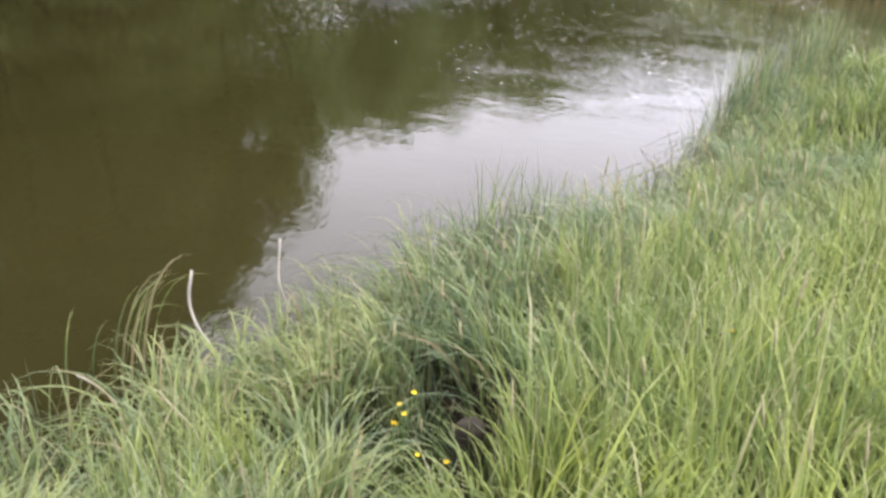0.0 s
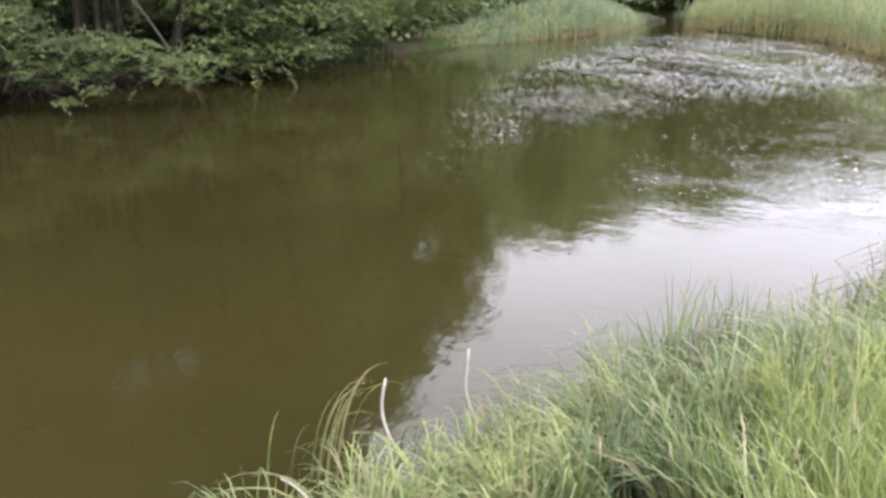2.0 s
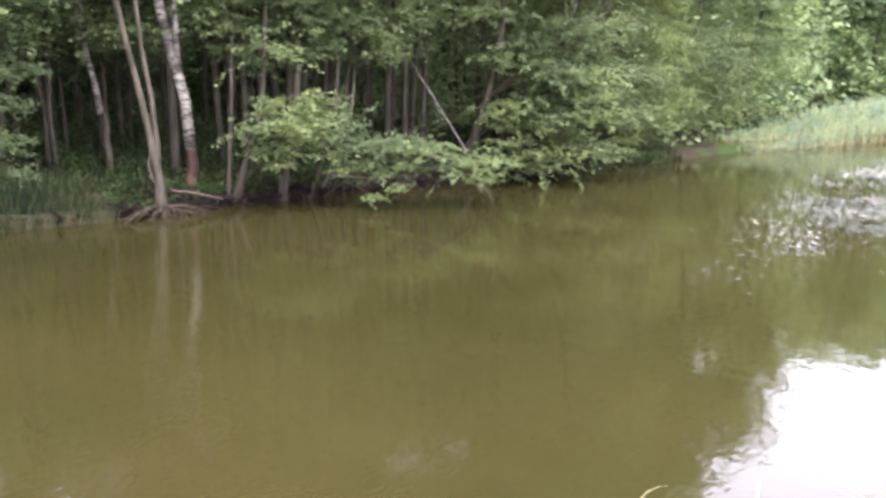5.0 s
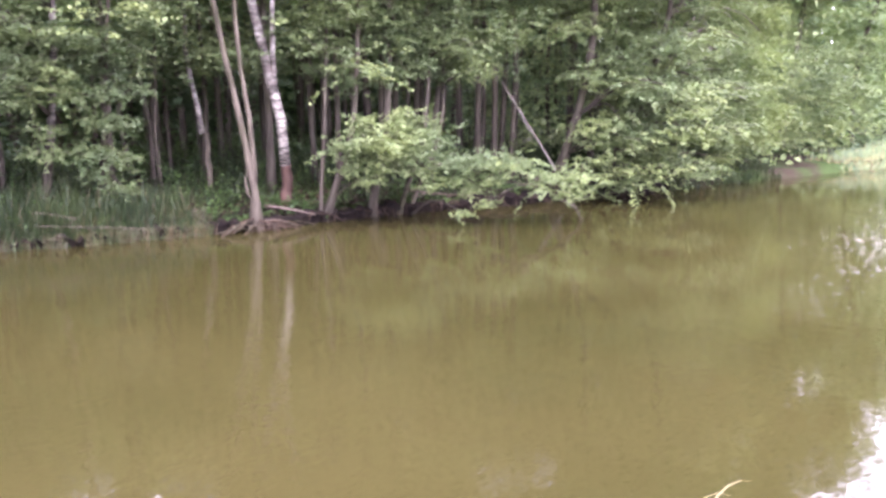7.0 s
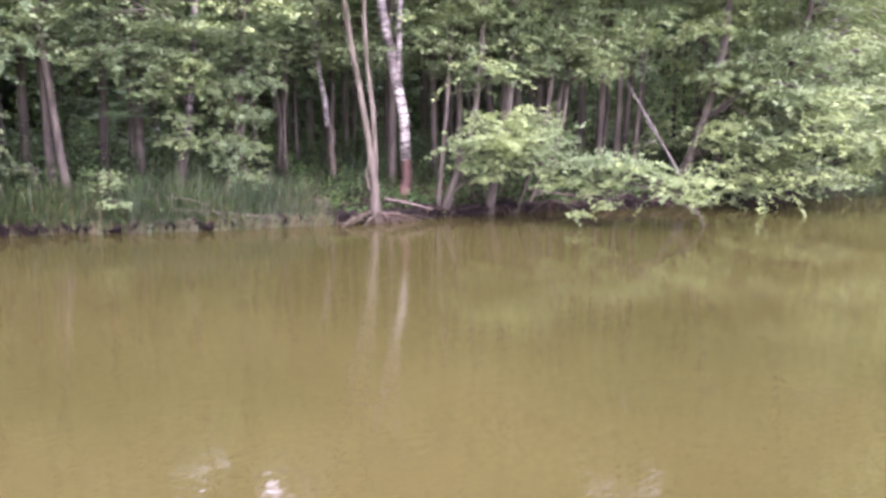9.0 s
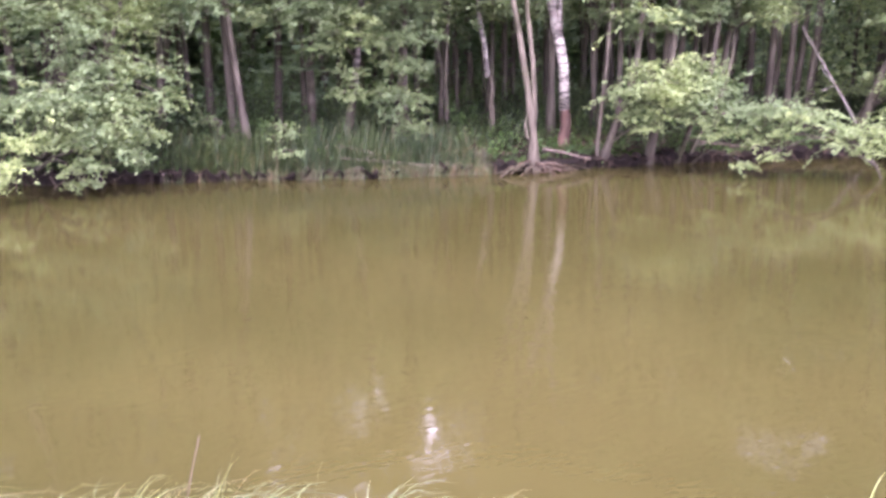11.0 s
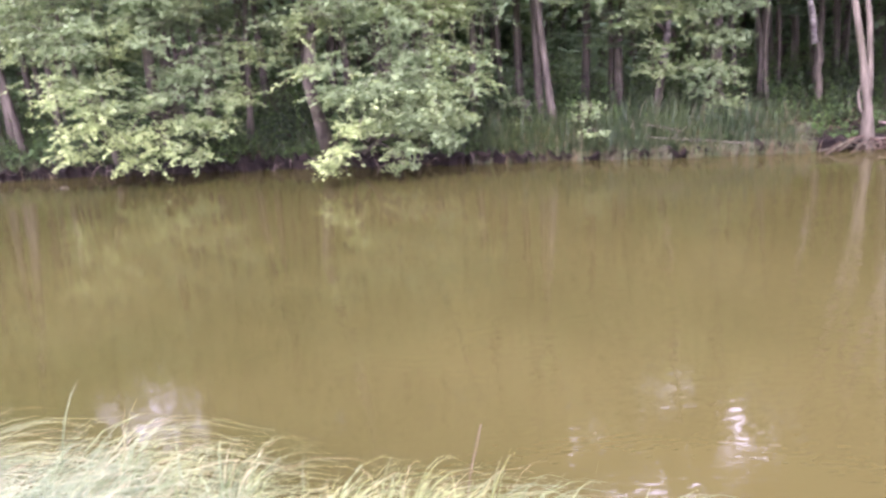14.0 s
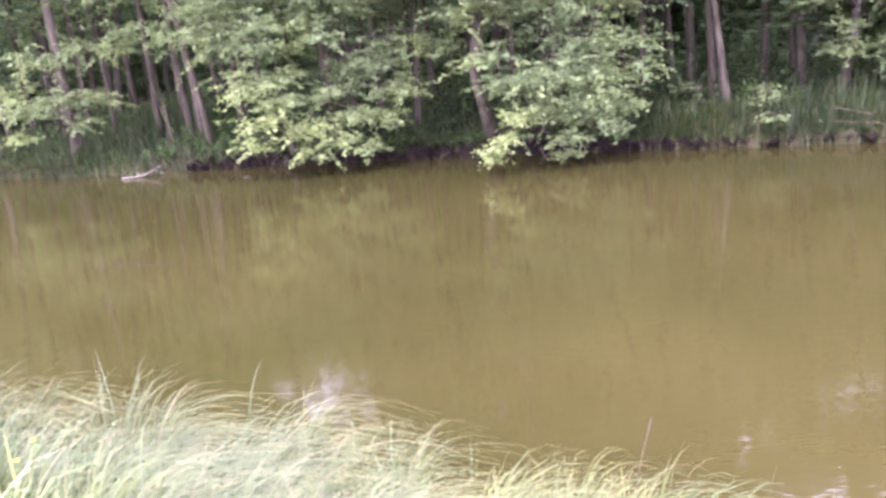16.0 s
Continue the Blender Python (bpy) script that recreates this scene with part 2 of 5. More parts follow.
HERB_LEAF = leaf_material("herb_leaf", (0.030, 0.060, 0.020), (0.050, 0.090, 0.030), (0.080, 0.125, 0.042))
ALDER_BARK = bark_material("alder_bark", (0.038, 0.032, 0.024), (0.116, 0.098, 0.074))
DARK_BARK = bark_material("dark_forest_bark", (0.038, 0.032, 0.025), (0.108, 0.092, 0.071))
BIRCH_BARK = birch_material("birch_bark")
FOOT_BARK = bark_material("rusty_birch_foot", (0.028, 0.019, 0.016), (0.092, 0.054, 0.042))
DEAD_WOOD = bark_material("bleached_dead_wood", (0.10, 0.088, 0.076), (0.23, 0.205, 0.18), 12.0)
PALE_WOOD = bark_material("barkless_white_stick", (0.52, 0.47, 0.40), (0.78, 0.74, 0.67), 18.0, (1, 1, 0.2), 0.7, 0.2)
TWIG_WOOD = bark_material("grey_brown_twig", (0.055, 0.042, 0.035), (0.155, 0.122, 0.10), 14.0)
LITTER = leaf_material("brown_leaf_litter", (0.016, 0.011, 0.008), (0.036, 0.024, 0.017), (0.085, 0.055, 0.037), 0.0, 0.9)
ROOT_WOOD = bark_material("brown_roots", (0.026, 0.018, 0.013), (0.098, 0.068, 0.050), 10.0, (1, 1, 1))
SOIL = ground_material()
WATER = water_material()
# dark wet peat, taken to near black for shadow under the bank
PEAT = plain_material("shade_black_peat_edge", (0.004, 0.003, 0.003), (0.020, 0.014, 0.011), 9.0, 0.85, 0.8)
# low tones of the near grasses: brown bases plus shade between blades
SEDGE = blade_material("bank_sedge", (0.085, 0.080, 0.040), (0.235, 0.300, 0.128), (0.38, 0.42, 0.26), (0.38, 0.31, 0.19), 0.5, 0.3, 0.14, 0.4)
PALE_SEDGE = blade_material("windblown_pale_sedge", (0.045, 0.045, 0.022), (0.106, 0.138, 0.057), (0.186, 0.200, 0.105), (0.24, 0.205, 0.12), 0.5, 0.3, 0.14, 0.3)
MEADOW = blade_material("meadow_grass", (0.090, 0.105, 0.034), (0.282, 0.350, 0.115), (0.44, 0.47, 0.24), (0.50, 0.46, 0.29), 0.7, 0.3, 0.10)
REED = blade_material("reed", (0.66, 0.52, 0.30), (0.38, 0.45, 0.24), (0.48, 0.54, 0.35), (0.60, 0.50, 0.30), 0.72, 0.45, 0.15, 0.50)
REED_PALE = blade_material("pale_reed", (0.56, 0.44, 0.26), (0.300, 0.385, 0.232), (0.40, 0.47, 0.32), (0.52, 0.44, 0.27), 0.7, 0.35, 0.14, 0.45)
DRY = blade_material("dry_bank_grass", (0.070, 0.052, 0.030), (0.140, 0.106, 0.062), (0.185, 0.145, 0.088), (0.065, 0.098, 0.038), 0.7, 0.2, 0.45)
# greens darkened to carry the shade of the wooded bank
FOREST_GRASS = blade_material("shade_toned_forest_grass", (0.016, 0.022, 0.008), (0.034, 0.052, 0.018), (0.062, 0.080, 0.032), (0.10, 0.085, 0.050), 0.7, 0.3, 0.08)
SEED = plain_material("pale_seed_head", (0.24, 0.22, 0.12), (0.42, 0.38, 0.23), 40.0)
PETAL = plain_material("yellow_petal", (0.75, 0.52, 0.02), (0.85, 0.66, 0.04), 30.0, 0.4, 0.05)
STALK = plain_material("green_stalk", (0.07, 0.13, 0.03), (0.13, 0.20, 0.05), 30.0, 0.6, 0.05)
RUST_LEAF = leaf_material("rusty_dock_leaf", (0.10, 0.060, 0.035), (0.16, 0.095, 0.055), (0.24, 0.15, 0.09), 0.25)
# pondweed greys lightened so the colour carries the sky's glint
PAD = leaf_material("glint_paled_pond_leaf", (0.11, 0.11, 0.085), (0.23, 0.225, 0.21), (0.42, 0.41, 0.40), 0.0, 0.2, 0.5)


# ---------------------------------------------------------------- mesh building
class Geo:
    """Gathers vertices and faces of one mesh."""

    def __init__(self):
        self.v, self.f, self.a, self.n = [], [], [], 0

    def add(self, verts, faces, along=None):
        verts = np.asarray(verts, np.float32).reshape(-1, 3)
        for some in faces:
            self.f.append(np.asarray(some, np.int64) + self.n)
        self.v.append(verts)
        self.a.append(np.zeros(len(verts), np.float32) if along is None else np.asarray(along, np.float32))
        self.n += len(verts)

    def mesh(self, name, mat, smooth=False, origin=(0, 0, 0)):
        v = np.concatenate(self.v) - np.asarray(origin, np.float32)
        me = bpy.data.meshes.new(name)
        loops = np.concatenate([f.ravel() for f in self.f])
        totals = np.concatenate([np.full(len(f), f.shape[1]) for f in self.f])
        starts = np.concatenate([[0], np.cumsum(totals)[:-1]])
        me.vertices.add(len(v))
        me.vertices.foreach_set("co", v.ravel())
        me.loops.add(len(loops))
        me.loops.foreach_set("vertex_index", loops.astype(np.int32))
        me.polygons.add(len(totals))
        me.polygons.foreach_set("loop_start", starts.astype(np.int32))
        me.polygons.foreach_set("use_smooth", np.full(len(totals), smooth))
        a = np.concatenate(self.a)
        if a.any():
            me.attributes.new("along", "FLOAT", "POINT").data.foreach_set("value", a)
        me.update(calc_edges=True)
        me.validate()
        me.materials.append(mat)
        return me


def thing(name, base, label, category, group="", kind=""):
    ob = new(name)
    ob.location = base
    ob.empty_display_size = 0.2
    return tagged(ob, label, category, group, kind)


def part(name, geo, mat, parent, label="", smooth=True):
    """Links what geo holds, given in world coordinates, as one mesh under a thing."""
    base = np.array(parent.location) if parent.parent is None else np.array(parent.parent.location)
    ob = new(name, geo.mesh(name, mat, smooth, base))
    ob.parent = parent
    return tagged(ob, label) if label else ob


def single(name, geo, mat, label, category, origin=(0, 0, 0), smooth=False, group="", kind=""):
    ob = new(name, geo.mesh(name, mat, smooth, origin))
    ob.location = origin
    return tagged(ob, label, category, group, kind)


def tube(geo, pts, radii, sides=7, rng=None, rough=0.0):
    pts = np.asarray(pts, float)
    radii = np.broadcast_to(np.asarray(radii, float), (len(pts),))
    way = np.gradient(pts, axis=0)
    way /= np.linalg.norm(way, axis=1)[:, None] + 1e-9
    ref = np.array([0.0, 1.0, 0.0]) if abs(way[:, 1]).max() < 0.9 else np.array([1.0, 0.0, 0.0])
    u = np.cross(way, ref)
    u /= np.linalg.norm(u, axis=1)[:, None] + 1e-9
    w = np.cross(way, u)
    a = np.linspace(0, 2 * np.pi, sides, endpoint=False)
    r = radii[:, None] * np.ones(sides)
    if rng is not None and rough:
        r = r * (1 + rough * rng.normal(size=r.shape).clip(-2, 2))
    ring = pts[:, None] + r[..., None] * (np.cos(a)[:, None] * u[:, None] + np.sin(a)[:, None] * w[:, None])
    k = np.arange(len(pts) - 1)[:, None] * sides
    j = np.arange(sides)[None]
    nx = (j + 1) % sides
    quads = np.stack([k + j, k + nx, k + sides + nx, k + sides + j], -1).reshape(-1, 4)
    caps = [np.arange(sides)[::-1][None], (np.arange(sides) + (len(pts) - 1) * sides)[None]]
    geo.add(ring.reshape(-1, 3), [quads, *caps])


def curve(points, count=10):
    """A smooth line through a few points."""
    p = np.asarray(points, float)
    s = np.r_[0, np.cumsum(np.linalg.norm(np.diff(p, axis=0), axis=1))]
    out = []
    for q in np.linspace(0, s[-1], count):
        i = min(max(np.searchsorted(s, q) - 1, 0), len(p) - 2)
        t = (q - s[i]) / (s[i + 1] - s[i])
        a, b = p[i], p[i + 1]
        ta = (p[i + 1] - p[max(i - 1, 0)]) / (s[i + 1] - s[max(i - 1, 0)]) * (s[i + 1] - s[i])
        tb = (p[min(i + 2, len(p) - 1)] - p[i]) / (s[min(i + 2, len(p) - 1)] - s[i]) * (s[i + 1] - s[i])
        out.append((2 * t**3 - 3 * t**2 + 1) * a + (t**3 - 2 * t**2 + t) * ta + (3 * t**2 - 2 * t**3) * b + (t**3 - t**2) * tb)
    return np.array(out)


def unit(v):
    return v / (np.linalg.norm(v, axis=-1, keepdims=True) + 1e-9)


def leaves(geo, pos, way, normal, size, simple=False):
    """Folded leaves with a broad rounded outline; simple ones are folded diamonds."""
    way = unit(way)
    side = unit(np.cross(way, normal))
    up = np.cross(side, way)
    n = len(pos)
    size = np.broadcast_to(np.asarray(size, float), (n,))[:, None]
    if simple:
        shape = [(0, 0, 0), (0.5, 0.42, 0.10), (1, 0, 0), (0.5, -0.42, 0.10)]
        idx = np.array([[0, 1, 2], [0, 2, 3]])
    else:
        shape = [(0, 0, 0), (0.62, 0.44, 0.10), (1, 0.10, -0.03), (0.95, -0.14, -0.03), (0.50, -0.45, 0.10)]
        idx = np.array([[0, 1, 2], [0, 2, 3], [0, 3, 4]])
    v = np.stack([pos + size * (a * way + b * side + c * up) for a, b, c in shape], 1)
    faces = (np.arange(n)[:, None, None] * len(shape) + idx[None]).reshape(-1, idx.shape[1])
    geo.add(v.reshape(-1, 3), [faces])


def spray(leaf_geo, wood_geo, rng, centre, radius, origin, leaf=0.07, density=1.0, flat=0.38, simple=False):
    """One leafy bough: twigs that fan out from the end of a limb, with leaves along both sides."""
    centre, origin = np.asarray(centre, float), np.asarray(origin, float)
    axis = unit((centre - origin) * [1, 1, 0.25])
    count = max(5, int(density * (7 + 15 * radius)))
    start = centre - axis * radius * rng.uniform(0.1, 0.8, count)[:, None] + rng.normal(size=(count, 3)) * radius * [0.3, 0.3, flat * 0.55]
    way = unit(rng.normal(size=(count, 3)) * [1, 1, flat] + axis * 0.6)
    length = radius * rng.uniform(0.45, 0.95, count)
    for s, w, l in zip(start, way, length):
        steps = max(4, int(l / (leaf * 0.42)))
        q = np.linspace(0.1, 1, steps)[:, None]
        line = s + w * l * q + np.array([0, 0, -0.16]) * l * q**2
        if wood_geo is not None and rng.uniform() < 0.3:
            tube(wood_geo, np.stack([s, s + w * l * 0.5 + [0, 0, -0.04 * l], s + w * l * 0.95 + [0, 0, -0.145 * l]]), [0.006, 0.004, 0.002], 3)
        sign = np.where(np.arange(steps) % 2 == 0, 1.0, -1.0)[:, None]
        across = unit(np.cross(w, [0, 0, 1.0]))
        d = w * 0.55 + across * sign * 0.9 + rng.normal(size=(steps, 3)) * 0.35 + [0, 0, -0.18]
        nrm = np.array([0, 0, 1.0]) + rng.normal(size=(steps, 3)) * 0.42 + axis * 0.25
        leaves(leaf_geo, line + rng.normal(size=(steps, 3)) * leaf * 0.3, d, nrm, leaf * rng.uniform(0.7, 1.25, steps), simple)


def blades(geo, rng, base, height, lean, width, bend=1.0, levels=5):
    """Arching strips: base points, heights, horizontal lean vectors (metres at the tip)."""
    n = len(base)
    height = np.broadcast_to(np.asarray(height, float), (n,))
    width = np.broadcast_to(np.asarray(width, float), (n,))
    face = rng.uniform(0, np.pi, n)
    across = np.stack([np.cos(face), np.sin(face), 0 * face], -1)
    lean3 = np.c_[lean, np.zeros(n)]
    reach = np.linalg.norm(lean, axis=1)
    vs, al = [], []
    for k in range(levels):
        t = k / (levels - 1)
        droop = bend * 0.45 * reach * t**3
        p = base + lean3 * (0.25 * t + 0.75 * t**2.2)
        p = p + np.array([0, 0, 1.0]) * (height * (t - 0.12 * t**2) - droop)[:, None]
        half = (0.5 * width * (1 - 0.85 * t**1.5))[:, None]
        if k < levels - 1:
            vs += [p - across * half, p + across * half]
            al += [t, t]
        else:
            vs.append(p)
            al.append(1.0)
    m = 2 * (levels - 1) + 1
    v = np.stack(vs, 1).reshape(-1, 3)
    quads = np.array([[2 * k, 2 * k + 1, 2 * k + 3, 2 * k + 2] for k in range(levels - 2)])
    tri = np.array([[m - 3, m - 2, m - 1]])
    o = np.arange(n)[:, None, None] * m
    geo.add(v, [(o + quads[None]).reshape(-1, 4), (o + tri[None]).reshape(-1, 3)], np.tile(np.array(al), n))


# ---------------------------------------------------------------- the pond and the ground
POND = np.array([
    (-21, -40), (-19.5, -20), (-18.2, -12), (-16.9, -8), (-16.5, -5.5), (-15.4, -1.8), (-13.9, 2.4), (-13.0, 5), (-12.55, 7),
    (-12.2, 10), (-11.6, 12.5), (-10.8, 16), (-10.2, 19), (-9.6, 23), (-9.2, 26.5), (-8.2, 30.5), (-6.6, 34), (-6.4, 38),
    (-6.8, 48), (-9, 64), (-6, 64), (-4.3, 50), (-3.4, 41), (-2.7, 39.0), (-0.6, 37.7), (1.1, 37.0), (2.6, 32), (3.5, 26.5),
    (4.8, 24.8), (7.2, 25.3), (9.6, 24), (9.7, 19.5), (7.2, 15.6), (4.6, 13.0), (3.0, 11), (2.0, 9), (1.3, 6.3), (0.4, 4.9), (-0.52, 4.3), (-1.06, 3.5), (-1.35, 2.7), (-1.7, 2.0),
    (-2.3, 1.2), (-2.8, 0.3), (-3.4, -1.2), (-4.1, -3), (-5.8, -7), (-9, -16), (-10, -40),
])


def shore(p):
    """Distance from the water's edge: positive on land, negative over the pond."""
    p = np.asarray(p, float)
    a, b = POND, np.roll(POND, -1, axis=0)
    best = np.full(len(p), 1e9)
    inside = np.zeros(len(p), bool)
    for (ax, ay), (bx, by) in zip(a, b):
        d = np.array([bx - ax, by - ay])
        t = ((p - [ax, ay]) @ d / (d @ d)).clip(0, 1)
        best = np.minimum(best, np.hypot(*(p - [ax, ay] - t[:, None] * d).T))
        cross = (ay > p[:, 1]) != (by > p[:, 1])
        with np.errstate(divide="ignore", invalid="ignore"):
            inside ^= cross & (p[:, 0] < (bx - ax) * (p[:, 1] - ay) / (by - ay if by != ay else 1e-9) + ax)
    return np.where(inside, -best, best)


def smooth(x):
    x = np.clip(x, 0, 1)
    return x * x * (3 - 2 * x)


def ground_height(p):
    p = np.asarray(p, float)
    d = shore(p)
    near = p[:, 0] > -9.3 + 0.13 * p[:, 1]
    wob = 0.04 * np.sin(2.1 * p[:, 0] + 1.3 * np.sin(1.7 * p[:, 1])) + 0.03 * np.sin(3.3 * p[:, 1] + p[:, 0])
    south = 0.06 + 0.60 * smooth(d / 1.9) + 0.3 * smooth(d / 30)
    north = -0.12 + 0.36 * smooth(d / 0.30) + 0.30 * smooth(d / 5.0) + 0.6 * smooth(d / 40)
    land = np.where(near, south, north) + wob * smooth(d / 0.6)
    # a wet hollow in the grassy bank
    land = land - 0.85 * smooth(1.25 - ((p[:, 0] + 0.32) / 0.36) ** 2 - ((p[:, 1] - 2.52) / 0.46) ** 2)
    return np.where(d > 0, land, np.where(near, 0.06, -0.12) - 1.4 * smooth(-d / 2.2))


def build_ground():
    def axis(lo, hi, step):
        mid = np.arange(lo, hi, step)
        far = np.array([1.5, 4, 9, 18, 40, 90, 200, 500, 1200, 2500])
        return np.r_[lo - far[::-1], mid, hi + far]

    xs, ys = axis(-26, 10, 0.26), axis(-16, 50, 0.36)
    gx, gy = np.meshgrid(xs, ys)
    p = np.c_[gx.ravel(), gy.ravel()]
    v = np.c_[p, ground_height(p)]
    w = len(xs)
    i = (np.arange(len(ys) - 1)[:, None] * w + np.arange(w - 1)[None]).ravel()
    geo = Geo()
    geo.add(v, [np.stack([i, i + 1, i + w + 1, i + w], -1)])
    single("ground", geo, SOIL, "dark soil and leaf litter sloping down to the pond", "ground", smooth=True, kind="structure")
    geo = Geo()
    geo.add([(-60, -60, 0), (40, -60, 0), (40, 90, 0), (-60, 90, 0)], [[[0, 1, 2, 3]]])
    single("water", geo, WATER, "still murky olive-brown pond water with faint ripples", "water", kind="structure")


build_ground()


def on_ground(x, y, lift=0.0):
    return np.array([x, y, float(ground_height([(x, y)])[0]) + lift])


# ---------------------------------------------------------------- trees of the wooded shore
GAPS = [(65.6, 28.2, 1.35, 1.6, 2.2), (106.6, 21.4, -0.9, 1.1, 0.45)]


def in_gap(p, spread=0.0):
    """Small holes in the canopy through which the sky mirrors in the water."""
    x, y, z = p[0], p[1], p[2] + 2.28
    yaw, up = math.degrees(math.atan2(-x, y)), math.degrees(math.atan2(z, math.hypot(x, y)))
    return any(((yaw - a) / max(0.05, w + spread)) ** 2 + ((up - b) / max(0.05, h + spread)) ** 2 < 1 for a, b, w, h, _ in GAPS)


def gap_ceiling(x, y):
    """How high a tree may stand where a hole in the canopy opens behind the front row."""
    yaw, far = math.degrees(math.atan2(-x, y)), math.hypot(x, y)
    return min([far * math.tan(radians(b - h - 1)) - 2.3 for a, b, w, h, reach in GAPS if abs(yaw - a) < max(0.0, w) + math.degrees(reach / far)], default=99)


def grow_trunk(tree, points, radius, rng, bark, sides=9, top=0.25, name="trunk", flare=1.5, label="", foot=22):
    line = curve(points, 16)
    t = np.linspace(0, 1, len(line))
    line[:, :2] += np.cumsum(rng.normal(size=(len(line), 2)) * 0.012, axis=0) * (t > 0)[:, None]
    r = radius * (1 - (1 - top) * t) * (1 + (flare - 1) * np.exp(-t * foot))
    geo = Geo()
    tube(geo, line, r, sides, rng, 0.05)
    part(name, geo, bark, tree, label)
    return line


def grow_crown(tree, trunks, boughs, rng, leaf_mat, bark, leaf=0.07, density=1.0, simple=False, limbs=True, flat=0.24):
    """Limbs from the trunks to each bough, and the boughs' twigs and leaves."""
    crown, twigs = Geo(), Geo()
    every = np.concatenate(trunks)
    for centre, radius in boughs:
        centre = np.asarray(centre, float)
        cost = np.linalg.norm((every - centre) * [1, 1, 1.3], axis=1) + 3.0 * np.maximum(0, every[:, 2] - centre[2] + 0.1)
        root = every[np.argmin(cost)]
        if limbs:
            mid = (root + centre) / 2 + rng.normal(size=3) * 0.08 + [0, 0, 0.14 * np.linalg.norm(centre - root)]
            geo = Geo()
            thick = 0.012 + 0.010 * np.linalg.norm(centre - root)
            tube(geo, curve([root, mid, centre], 7), np.linspace(thick, 0.007, 7), 5)
            part("limb", geo, bark, tree)
        if in_gap(centre):
            continue
        above = centre[2] > 5.5
        if simple:
            spray(crown, None, rng, centre, radius, root, leaf if above else 0.65 * leaf, density, flat, True)
        else:
            spray(crown, None if above else twigs, rng, centre, radius, root, max(leaf, 0.32) if above else min(leaf, 0.07), 0.90 * density if above else density, flat, above or leaf >= 0.09)
    if twigs.n:
        tagged(part("twig_growth", twigs, bark, tree), kind="stuff")
    if crown.n:
        tagged(part("crown", crown, leaf_mat, tree, "", smooth=False), kind="stuff")


def high_boughs(rng, trunk, low, high, count, reach, size, over=0.5):
    """Boughs round the upper trunk, reaching a little further over the water."""
    out = []
    for _ in range(count):
        z = rng.uniform(low, high)
        i = int(np.argmin(abs(trunk[:, 2] - z)))
        a, r = rng.uniform(0, 2 * np.pi), reach * rng.uniform(0.35, 1.0) * (1 - 0.5 * (z - low) / (high - low + 0.1))
        p = np.array([trunk[i, 0] + r * math.cos(a) + over, trunk[i, 1] + r * math.sin(a), z])
        if not in_gap(p, 1.1):
            out.append((p, size * rng.uniform(0.75, 1.2)))
    return out


def mass(rng, centre, half, count, size):
    """Boughs scattered through a rounded body of foliage."""
    out = []
    while len(out) < count:
        q = rng.uniform(-1, 1, 3)
        if q @ q < 1:
            p = np.array(centre) + q * half
            p[2] = 0.46 * round(p[2] / 0.46 + 0.3 * math.sin(2.3 * p[1])) + rng.normal() * 0.05
            out.append((p, size * rng.uniform(0.7, 1.2)))
    return out


SHORE_ALDER = "alder tree on the dark pond bank with layered green leaves"
ALDER_GROUP = "alders along the wooded shore"


def twin_alder():
    rng = np.random.default_rng(11)
    base = on_ground(-12.50, 7.72)
    tree = thing("alder_tree", base, "two-stemmed bare grey alder trunk above exposed brown roots on the bank", "tree", ALDER_GROUP)
    a = grow_trunk(tree, [base + [0, 0, -0.1], (-12.52, 7.67, 0.7), (-12.60, 7.63, 1.3), (-12.98, 7.39, 3.6), (-13.4, 7.07, 7), (-13.6, 6.87, 12)], 0.056, rng, ALDER_BARK, 11, flare=3.0, foot=30)
    b = grow_trunk(tree, [(-12.53, 7.70, 0.25), (-12.57, 7.75, 1.0), (-12.62, 7.75, 1.7), (-12.78, 7.62, 3.6), (-12.7, 7.77, 7.5), (-12.6, 7.97, 12.5)], 0.044, rng, ALDER_BARK, flare=1.1)
    grow_trunk(tree, [(-12.53, 7.66, 0.5), (-12.53, 7.57, 0.72), (-12.54, 7.55, 0.98)], 0.030, rng, ALDER_BARK, 6, name="broken_stub")
    boughs = high_boughs(rng, a, 5.0, 12, 16, 2.2, 1.1) + high_boughs(rng, b, 5.0, 12.5, 16, 2.2, 1.1)
    grow_crown(tree, [a, b], boughs, rng, ALDER_LEAF, ALDER_BARK, 0.11, 0.8, limbs=False)
    for k in range(40):
        a0 = -1.75 + 3.4 * (k + rng.uniform(-0.3, 0.3)) / 39
        reach = rng.uniform(0.45, 1.05)
        foot = base + [0.09 * math.cos(a0), 0.09 * math.sin(a0), rng.uniform(0.06, 0.30)]
        end = np.array([base[0] + 0.22 + 0.34 * reach * math.cos(a0), base[1] + reach * math.sin(a0), rng.uniform(-0.06, 0.04)])
        mid = (foot + end) / 2 + [rng.normal() * 0.03, rng.normal() * 0.05, rng.uniform(0.03, 0.10)]
        geo = Geo()
        tube(geo, curve([foot, mid, end], 7), np.linspace(rng.uniform(0.012, 0.022), 0.006, 7), 5, rng, 0.1)
        part("root", geo, ROOT_WOOD if k % 4 else ALDER_BARK, tree)


